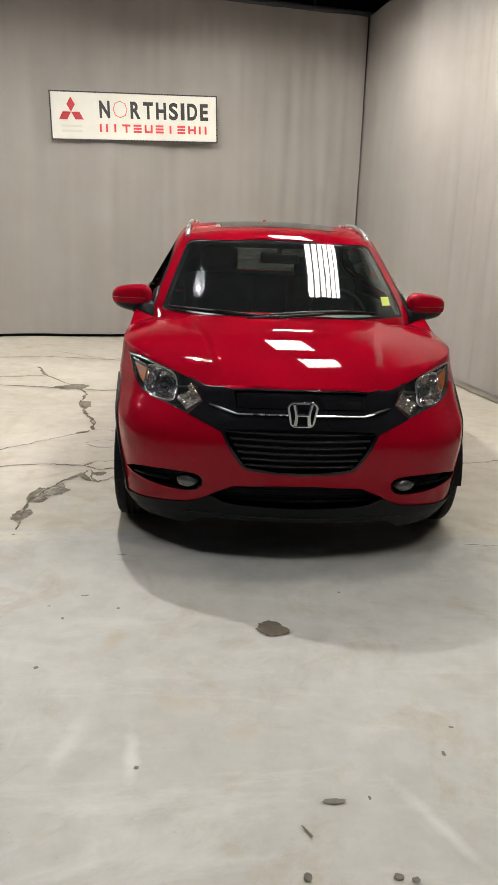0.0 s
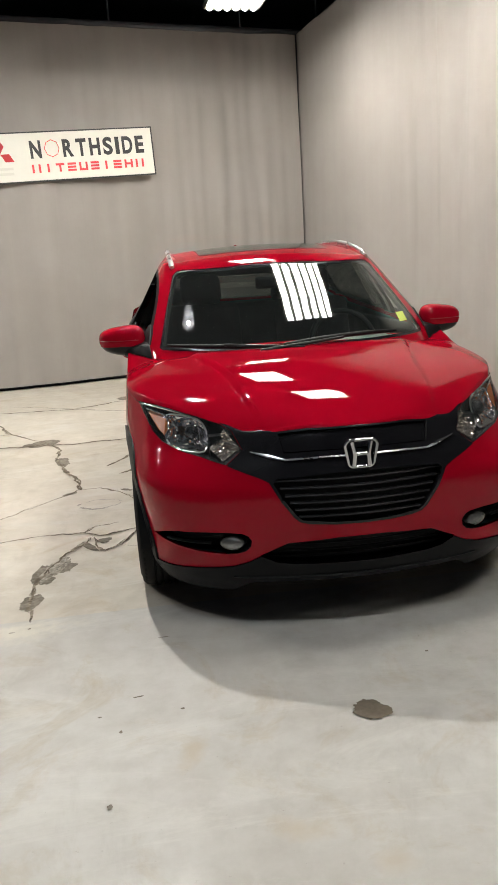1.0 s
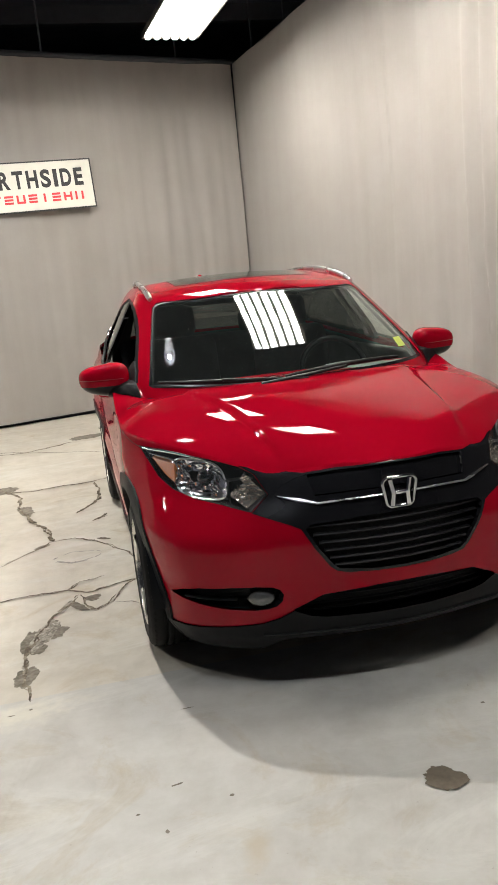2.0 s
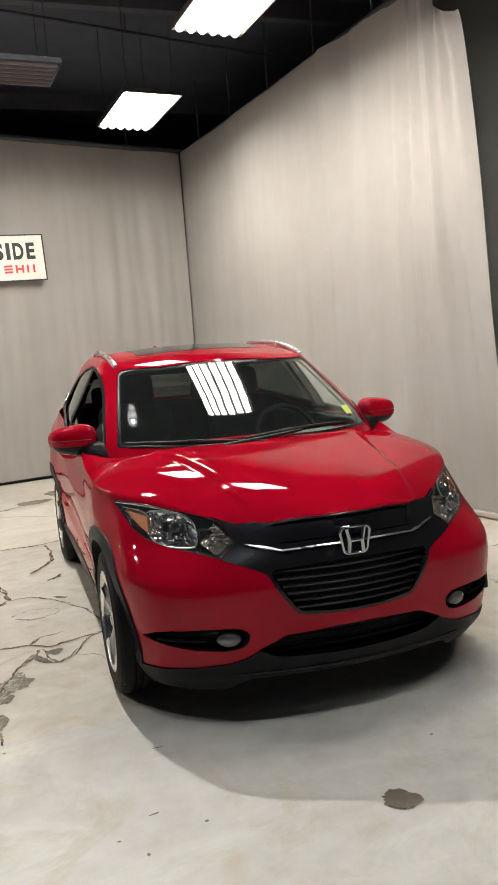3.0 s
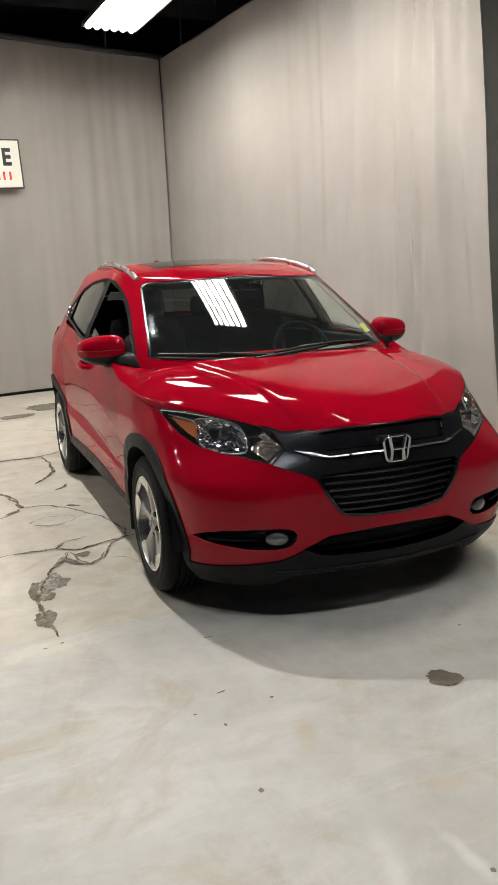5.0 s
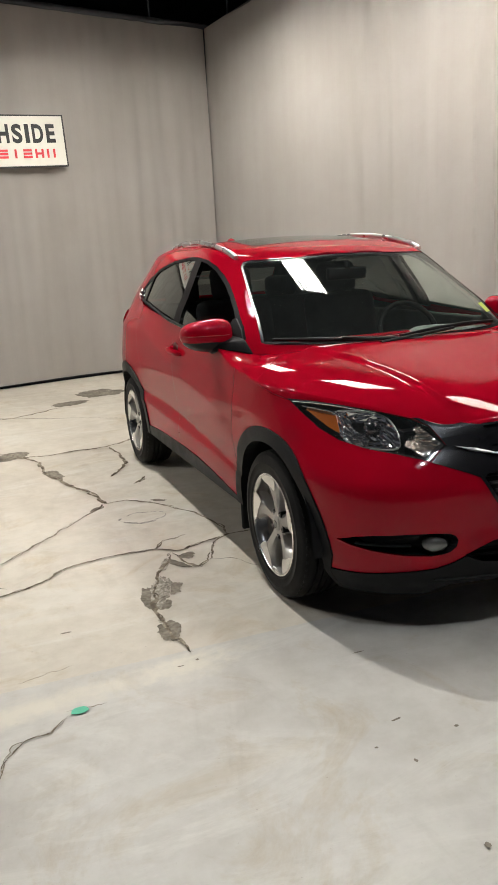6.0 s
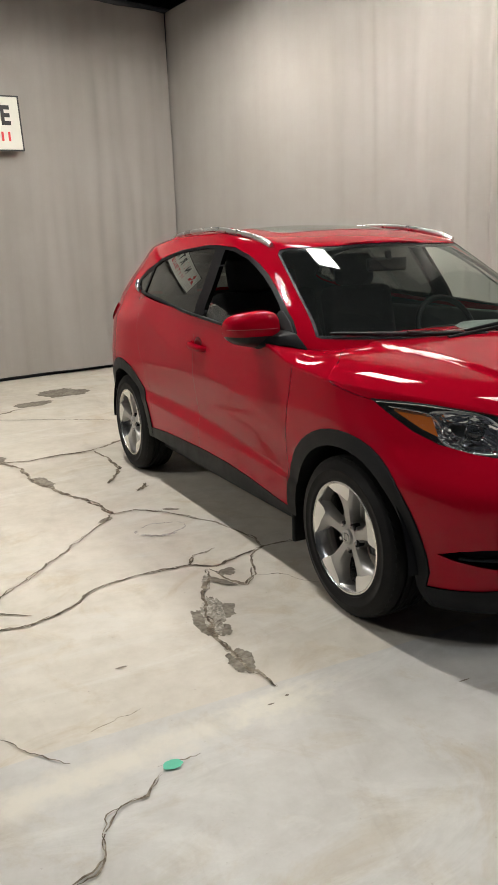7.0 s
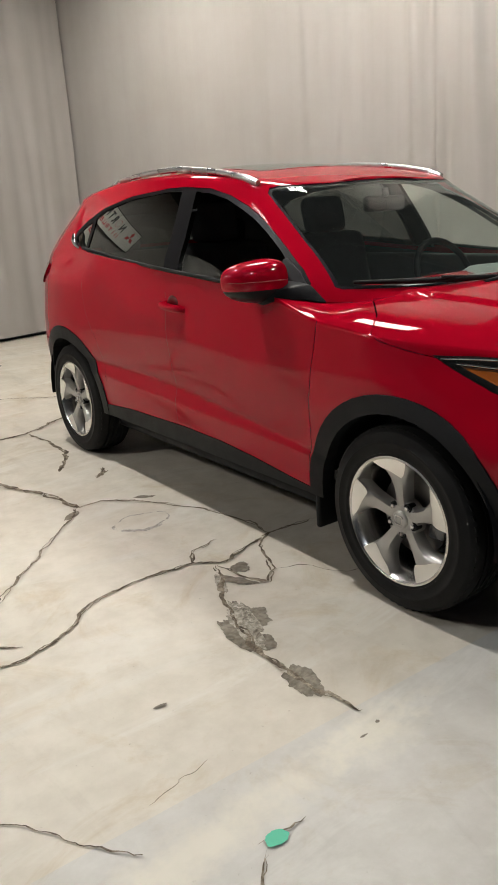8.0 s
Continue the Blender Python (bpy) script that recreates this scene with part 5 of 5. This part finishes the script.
# roof rails
for sx in (-1, 1):
    rise = spline([(1.07, -0.002), (1.16, 0.006), (1.35, 0.014), (1.6, 0.018), (2.0, 0.018), (2.35, 0.013), (2.5, 0.006), (2.66, -0.006)])
    thick = spline([(1.07, 0.012), (1.13, 0.017), (1.3, 0.0135), (2.3, 0.012), (2.5, 0.010), (2.66, 0.004)])
    rx = spline([(1.0, 0.574), (1.35, 0.578), (2.0, 0.558), (2.66, 0.50)])
    ys = [lerp(1.07, 2.66, k / 49) for k in range(50)]
    part("roof_rail", tube([(sx * rx(y), y, roof_z(rx(y), y) + rise(y)) for y in ys], [thick(y) for y in ys], 18, flat=1.1), SILVER, car, "satin silver roof rail")
part("antenna", tube([(0, 2.62, 1.53), (0, 2.68, 1.57), (0, 2.75, 1.578), (0, 2.82, 1.52)], [0.03, 0.018, 0.012, 0.02], 8), RED, car, "small red roof fin")
part("spoiler", tube([(x, 3.1 - 0.25 * x * x, roof_z(x, 3.05 - 0.25 * x * x) + 0.006) for x in np.linspace(-0.42, 0.42, 13)], 0.03, 8, flat=0.5), RED, car)

# door mirrors: a red cap over a black shell, on a black fin at the window's corner
for sx in (-1, 1):
    bm = bmesh.new()
    bmesh.ops.create_uvsphere(bm, u_segments=36, v_segments=30, radius=1)
    for v in bm.verts:
        x, y, z = v.co
        k = lambda t, p: math.copysign(abs(t) ** p, t)
        x, y, z = k(x, 0.62), k(y, 0.8), k(z, 0.62)
        yy = y * 0.090 if y < 0 else y * 0.055
        zz = z * ((0.078 - 0.010 * x * sx) if z > 0 else (0.082 - 0.022 * x * sx))
        v.co = (x * 0.120 * (1 - 0.10 * max(0, -z)), yy + 0.03 * x * sx, zz)
    bmesh.ops.transform(bm, matrix=pose(sx * MIRROR_AT[0], MIRROR_AT[1], MIRROR_AT[2], 0, sx * 2, sx * -6), verts=bm.verts)
    lay = bm.verts.layers.float_vector.new("n")
    bm.normal_update()
    for v in bm.verts:
        v[lay] = v.normal
    cut_z = MIRROR_AT[2] - 0.026
    bmesh.ops.bisect_plane(bm, geom=bm.verts[:] + bm.edges[:] + bm.faces[:], dist=1e-5, plane_co=(0, 0, cut_z), plane_no=(0, 0, 1))
    bm.normal_update()
    for v in bm.verts:
        if v[lay].length < 0.5:
            v[lay] = v.normal
    under = detach(bm, [f for f in bm.faces if f.calc_center_median().z < cut_z])
    mirror_ob = part("door_mirror", bm, RED, car, "red door mirror on a black foot", keep_normals=True)
    part("mirror_base", shift(under, -0.002), SATINBLACK, mirror_ob, keep_normals=True)
    mx, my, mz = MIRROR_AT
    rim_line = [(sx * (mx + 0.120 * c), my + 0.03 * c + 0.094 * s_, mz + 0.006) for c, s_ in [(k(math.cos(a), 0.62), k(math.sin(a), 0.8)) for a in np.linspace(math.pi + 0.9, 2 * math.pi, 15)]]
    part("mirror_signal", tube(rim_line, 0.0022, 6), DARKRED, mirror_ob, "dark red signal strip across the mirror")
    part("mirror_glass", box((sx * mx - 0.080, my + 0.046, mz - 0.042), (sx * mx + 0.080, my + 0.054, mz + 0.046), 0.004), MIRROR, mirror_ob)
    # the fin between the window's corner and the mirror
    ring_in = [(0.455, 1.004), (0.545, 1.072), (0.66, 1.092), (0.735, 1.080), (0.735, 1.035), (0.60, 1.010)]
    ring_mid = [(0.535, 1.020), (0.570, 1.068), (0.66, 1.078), (0.725, 1.070), (0.725, 1.026), (0.62, 1.008)]
    ring_out = [(0.640, 1.018), (0.650, 1.050), (0.69, 1.052), (0.735, 1.048), (0.735, 1.010), (0.68, 1.002)]
    bm = bmesh.new()
    rings = [[bm.verts.new((sx * (w + dw * (y - 0.455)), y, z)) for y, z in ring] for ring, w, dw in ((ring_in, 0.735, 0.10), (ring_mid, 0.785, 0.06), (ring_out, 0.880, 0.0))]
    for ra, rb in zip(rings, rings[1:]):
        for n in range(6):
            bm.faces.new((ra[n], ra[(n + 1) % 6], rb[(n + 1) % 6], rb[n]))
    bm.faces.new(rings[0])
    bm.faces.new(rings[-1])
    bmesh.ops.recalc_face_normals(bm, faces=bm.faces)
    bmesh.ops.bevel(bm, geom=bm.edges[:], offset=0.006, segments=2, profile=0.5, affect="EDGES")
    part("mirror_foot", bm, BLACK, mirror_ob, "black mirror foot")
    sail = bmesh.new()
    sp = [(0.57, 1.072), (0.62, 1.116), (0.695, 1.162), (0.710, 1.162), (0.710, 1.05), (0.60, 1.05)]
    f = sail.faces.new([sail.verts.new((sx * (glass_x(y, z) + 0.005), y, z)) for y, z in sp])
    r = bmesh.ops.extrude_face_region(sail, geom=[f])
    bmesh.ops.translate(sail, vec=(-sx * 0.02, 0, 0), verts=[v for v in r["geom"] if isinstance(v, bmesh.types.BMVert)])
    bmesh.ops.recalc_face_normals(sail, faces=sail.faces)
    part("mirror_sail", sail, BLACK, car, smooth=False)
    # door handle over a shallow disc, its red darkened for the cup's shade
    hx = plan_x(1.37, 0.960)
    bm = bmesh.new()
    add_lathe(bm, [(0.003, 0.0005), (0.0034, 0.03), (0.003, 0.044), (-0.002, 0.050)], "x", (0, 0, 0), 28)
    bmesh.ops.scale(bm, vec=(sx, 0.95, 0.72), verts=bm.verts)
    bmesh.ops.translate(bm, vec=(sx * (hx - 0.001), 1.372, 0.966), verts=bm.verts)
    part("handle_cup_shade", bm, CUPSHADE, car, "red disc behind the door handle, darkened like a shaded recess")
    part("door_handle", tube([(sx * (hx - 0.004), 1.275, 0.944), (sx * (hx + 0.022), 1.300, 0.948), (sx * (hx + 0.032), 1.37, 0.955), (sx * (hx + 0.028), 1.425, 0.960), (sx * (hx - 0.004), 1.455, 0.963)], [0.012, 0.017, 0.018, 0.017, 0.012], 12, flat=1.0), RED, car, "red door handle")

# wipers and cowl
part("cowl", grid([[(x, wind_y(1.03) + 0.42 * x * x + dy, 1.036 + dz) for x in np.linspace(-0.5, 0.5, 21)] for dy, dz in ((-0.075, -0.012), (-0.02, 0.0), (0.03, 0.012))]), BLACK, car, "black plastic cowl")


def glass_front(x, z):
    a, b = 0.0, 0.6
    for _ in range(40):
        m = (a + b) / 2
        if glass_plan(m, z)[0] < abs(x):
            a = m
        else:
            b = m
    return glass_plan(a, z)[1]


for pts in ([(-0.655, 1.075), (-0.5, 1.070), (-0.30, 1.062), (-0.12, 1.055)], [(-0.10, 1.062), (0.1, 1.075), (0.3, 1.082), (0.50, 1.078)]):
    wiper = part("wiper", tube([(x, glass_front(x, z) - 0.028, z) for x, z in pts], [0.006, 0.011, 0.012, 0.007], 8), SATINBLACK, car, "black windshield wiper")
    part("wiper_arm", tube([(pts[-1 if pts[0][0] < -0.5 else 0][0] + 0.12 * (1 if pts[0][0] < -0.5 else -1), 0.17, 1.04), (lerp(pts[0][0], pts[-1][0], 0.5), glass_front(lerp(pts[0][0], pts[-1][0], 0.5), 1.07) - 0.045, 1.075)], [0.011, 0.007], 8), SATINBLACK, wiper)

# inspection sticker inside the windshield
bm = grid([[(x, glass_front(x, z) + 0.004, z) for x in (0.565, 0.585, 0.60, 0.618)] for z in (1.112, 1.13, 1.155)])
part("window_sticker", bm, YELLOW, car, "small yellow paper sticker in the windshield", smooth=False)


# wheels
def wheel(sx, yc):
    w = empty("wheel", (sx * 0.766, yc, WHEEL_Z))
    w.parent = car
    w.scale = (1, 0.976, 0.976)
    bm = bmesh.new()
    R = 0.333
    add_lathe(bm, [(-0.102, 0.222), (-0.107, 0.240), (-0.1085, 0.2405), (-0.1095, 0.247), (-0.109, 0.249), (-0.111, 0.272), (-0.1122, 0.2735), (-0.1122, 0.280), (-0.110, 0.2815), (-0.104, 0.312), (-0.100, 0.316), (-0.088, R - 0.006), (-0.06, R)]
              + [p for g in (-0.045, -0.015, 0.015, 0.045) for p in ((g - 0.006, R), (g - 0.005, R - 0.009), (g + 0.005, R - 0.009), (g + 0.006, R))]
              + [(0.06, R), (0.088, R - 0.006), (0.100, 0.316), (0.104, 0.312), (0.110, 0.2815), (0.1122, 0.280), (0.1122, 0.2735), (0.111, 0.272), (0.109, 0.249), (0.1095, 0.247), (0.1085, 0.2405), (0.107, 0.240), (0.102, 0.222)], "x", (0, 0, 0), 72)
    tyre = part("tyre", bm, RUBBER, w, "black rubber road tyre")
    bm = bmesh.new()
    for k in range(60):
        for g in (-1, 1):
            a = (k + 0.25 * g) * math.tau / 60
            add_box(bm, (g * 0.080 - 0.011, -0.0085, R - 0.02), (g * 0.080 + 0.009, 0.0085, R - 0.005), 0, Matrix.Rotation(a, 4, "X") @ Matrix.Rotation(radians(8), 4, "Z"))
    tagged(part("tread", bm, RUBBER, tyre, smooth=False), kind="stuff")
    bm = bmesh.new()
    o = sx
    add_lathe(bm, [(o * -0.09, 0.218), (o * -0.085, 0.2), (o * 0.03, 0.196), (o * 0.06, 0.203), (o * 0.083, 0.214), (o * 0.102, 0.217), (o * 0.108, 0.2245), (o * 0.106, 0.231), (o * 0.096, 0.232)], "x", (0, 0, 0), 60)
    part("rim", bm, ALLOY, w, "machined silver and grey alloy rim")
    for k in range(5):
        a0 = k * math.tau / 5 + radians(13)
        prof = [(0.030, -0.60, 0.60), (0.055, -0.42, 0.42), (0.085, -0.29, 0.24), (0.12, -0.25, 0.19), (0.155, -0.25, 0.24), (0.185, -0.27, 0.33), (0.220, -0.285, 0.44)]
        bm = bmesh.new()
        front_rows, back_rows = [], []
        for r, al, ar in prof:
            xo = o * lerp(0.078, 0.101, (r - 0.03) / 0.18)
            fr, br = [], []
            for t, dx in ((0, 0.018), (0.12, 0.003), (0.5, 0.0), (0.85, 0.003), (1, 0.018)):
                a = a0 + o * lerp(al, ar, t)
                fr.append(bm.verts.new((xo - o * dx, r * math.cos(a), r * math.sin(a))))
            for t in (0, 1):
                a = a0 + o * lerp(al, ar, t)
                br.append(bm.verts.new((xo - o * 0.05, r * math.cos(a), r * math.sin(a))))
            front_rows.append(fr)
            back_rows.append(br)
        for i in range(len(prof) - 1):
            for q in range(4):
                bm.faces.new((front_rows[i][q], front_rows[i][q + 1], front_rows[i + 1][q + 1], front_rows[i + 1][q]))
            bm.faces.new((front_rows[i][0], front_rows[i + 1][0], back_rows[i + 1][0], back_rows[i][0]))
            bm.faces.new((front_rows[i][4], back_rows[i][1], back_rows[i + 1][1], front_rows[i + 1][4]))
        bmesh.ops.recalc_face_normals(bm, faces=bm.faces)
        spoke = part("spoke", bm, ALLOYGREY, w, "grey painted spoke with a machined tip")
        # machined outer tip
        rows = []
        for r, al, ar in ((0.160, -0.20, -0.16), (0.174, -0.255, 0.08), (0.192, -0.275, 0.30), (0.222, -0.285, 0.44)):
            xo = o * (lerp(0.078, 0.101, (r - 0.03) / 0.18) + 0.002)
            rows.append([(xo, r * math.cos(a0 + o * lerp(al, ar, t)), r * math.sin(a0 + o * lerp(al, ar, t))) for t in (0, 0.33, 0.66, 1)])
        tip = grid(rows)
        bmesh.ops.recalc_face_normals(tip, faces=tip.faces)
        part("machined_tip", tip, MACHINED, spoke)
        a = a0 + math.tau / 10
        bm = bmesh.new()
        add_lathe(bm, [(o * 0.03, 0.0095), (o * 0.080, 0.0095), (o * 0.086, 0.007), (o * 0.086, 0.0005)], "x", (0, 0.054 * math.cos(a), 0.054 * math.sin(a)), 6)
        part("lug_nut", bm, CHROME, w)
        bm = bmesh.new()
        add_lathe(bm, [(o * 0.05, 0.0165), (o * 0.0785, 0.0165), (o * 0.0785, 0.0105), (o * 0.05, 0.0105)], "x", (0, 0.054 * math.cos(a), 0.054 * math.sin(a)), 12)
        part("lug_seat", bm, BLACK, w)
    bm = bmesh.new()
    add_lathe(bm, [(o * 0.03, 0.07), (o * 0.072, 0.068), (o * 0.079, 0.05), (o * 0.081, 0.033), (o * 0.086, 0.032), (o * 0.090, 0.026), (o * 0.091, 0.0005)], "x", (0, 0, 0), 32)
    cap = part("hub_cap", bm, ALLOYGREY, w)
    part("cap_badge", tube([(o * 0.092, y, z) for y, z in rounded(0.017, 0.014, 0.015, 0.006, 3)], 0.0022, 6, closed=True, up=(1, 0, 0)), CHROME, cap)
    bm = bmesh.new()
    add_lathe(bm, [(o * -0.01, 0.05), (o * -0.01, 0.145), (o * 0.012, 0.145), (o * 0.012, 0.05)], "x", (0, 0, 0), 40)
    part("brake_disc", bm, STEEL, w)
    part("brake_caliper", box((min(-o * 0.02, o * 0.045), -0.155, -0.05), (max(-o * 0.02, o * 0.045), -0.09, 0.07), 0.008), LAMPGREY, w)
    return w


for sx in (-1, 1):
    for yc in (FRONT_HUB, REAR_HUB):
        wheel(sx, yc)
        bm = bmesh.new()
        prof = [(sx * 0.58, 0.40), (sx * 0.86, 0.388)]
        rings = []
        for x, r in prof:
            rings.append([bm.verts.new((x, yc + r * math.cos(t), HUB_Z + r * math.sin(t))) for t in np.linspace(-0.05, math.pi + 0.05, 25)])
        for k in range(24):
            bm.faces.new((rings[0][k], rings[0][k + 1], rings[1][k + 1], rings[1][k]))
        bm.faces.new(rings[0])
        part("wheel_well", bm, BLACK, car)
    # mud flap behind the front wheel
    part("mud_flap", box((sx * 0.80 - 0.06, 0.405, 0.17), (sx * 0.80 + 0.06, 0.43, 0.36), 0.01), BLACK, car)

part("underbody", box((-0.74, -0.45, 0.19), (0.74, 3.2, 0.25), 0.02), BLACK, car)
part("firewall", box((-0.58, 0.0, 0.25), (0.58, 0.03, 0.98), 0.0), BLACK, car)
part("nose_core", box((-0.55, -0.55, 0.26), (0.55, -0.5, 0.80), 0.0), BLACK, car)

# cabin interior
part("cabin_floor", box((-0.80, 0.2, 0.36), (0.80, 3.1, 0.40)), INTERIOR, car)
for sx in (-1, 1):
    part("door_card", box((sx * 0.775 - 0.02, 0.72, 0.40), (sx * 0.775 + 0.02, 2.4, 1.06), 0.015), INTERIOR, car)
part("parcel_shelf", box((-0.60, 2.72, 1.05), (0.60, 3.2, 1.075), 0.01), INTERIOR, car)
part("headliner", grid([[(x, y, roof_z(x, y) - 0.03) for x in np.linspace(-0.52, 0.52, 9)] for y in np.linspace(1.1, 2.9, 12)]), INTERIOR, car)
bm = grid([[(x, y + 0.30 * x * x, z) for x in np.linspace(-w, w, 21)] for y, z, w in ((0.22, 1.015, 0.54), (0.34, 1.03, 0.62), (0.5, 1.03, 0.70), (0.66, 1.005, 0.74), (0.74, 0.95, 0.74), (0.76, 0.6, 0.74), (0.70, 0.42, 0.74))])
dash = part("dashboard", bm, DASH, car, "dark grey moulded dashboard")
bm = bmesh.new()
add_lathe(bm, [(-0.12, 0.21), (0.02, 0.195), (0.05, 0.15), (0.06, 0.0005)], "z", (0, 0, 0), 24)
bmesh.ops.transform(bm, matrix=pose(0.37, 0.56, 1.005) @ Matrix.Diagonal((1, 0.75, 0.8, 1)), verts=bm.verts)
part("instrument_hood", bm, DASH, dash)
ring = [(0.185 * math.cos(a), 0.185 * math.sin(a), 0) for a in np.linspace(0, math.tau, 32, endpoint=False)]
bm = bmesh.new()
add_tube(bm, ring, 0.016, 10, closed=True)
add_tube(bm, [(-0.18, 0, 0), (-0.06, -0.01, -0.02), (0.06, -0.01, -0.02), (0.18, 0, 0)], [0.014, 0.045, 0.045, 0.014], 8, flat=0.5)
add_tube(bm, [(0, 0, -0.02), (0, -0.18, 0)], [0.03, 0.014], 8, flat=0.5)
bmesh.ops.transform(bm, matrix=pose(0.37, 0.86, 0.985, 65, 0, 0), verts=bm.verts)
part("steering_wheel", bm, BLACK, car, "black steering wheel")


def seat(name, x, y, w=0.25):
    bm = bmesh.new()
    add_box(bm, (x - w, y - 0.27, 0.50), (x + w, y + 0.25, 0.66), 0.05)
    add_box(bm, (-w, -0.07, 0), (w, 0.07, 0.62), 0.06, pose(x, y + 0.25, 0.60, -14, 0, 0))
    s = part(name, bm, SEAT, car, "dark fabric car seat")
    bm = bmesh.new()
    add_box(bm, (-0.135, -0.05, 0.62), (0.135, 0.05, 0.82), 0.045, pose(x, y + 0.24, 0.60, -14, 0, 0))
    for d in (-0.06, 0.06):
        add_tube(bm, [(x + d, y + 0.39, 1.16), (x + d, y + 0.42, 1.26)], 0.007, 6)
    part("headrest", bm, SEAT, s)


seat("front_seat", -0.37, 1.33)
seat("front_seat", 0.37, 1.33)
bm = bmesh.new()
add_box(bm, (-0.66, 2.0, 0.5), (0.66, 2.5, 0.66), 0.05)
add_box(bm, (-0.66, -0.06, 0), (0.66, 0.06, 0.58), 0.05, pose(0, 2.52, 0.6, -20, 0, 0))
bench = part("rear_bench", bm, SEAT, car)
for x in (-0.4, 0.4):
    part("headrest", box((x - 0.13, 2.70, 1.14), (x + 0.13, 2.79, 1.30), 0.04), SEAT, bench)
part("rear_view_mirror", box((-0.12, 0.885, 1.308), (0.12, 0.92, 1.375), 0.014), BLACK, car, "black cabin mirror")
part("mirror_stem", tube([(0, 0.885, 1.37), (0, 0.895, 1.405)], 0.016, 8), BLACK, car)
part("number_plate_holder", box((-0.26, 3.44, 0.78), (0.26, 3.48, 0.94), 0.006), BLACK, car)
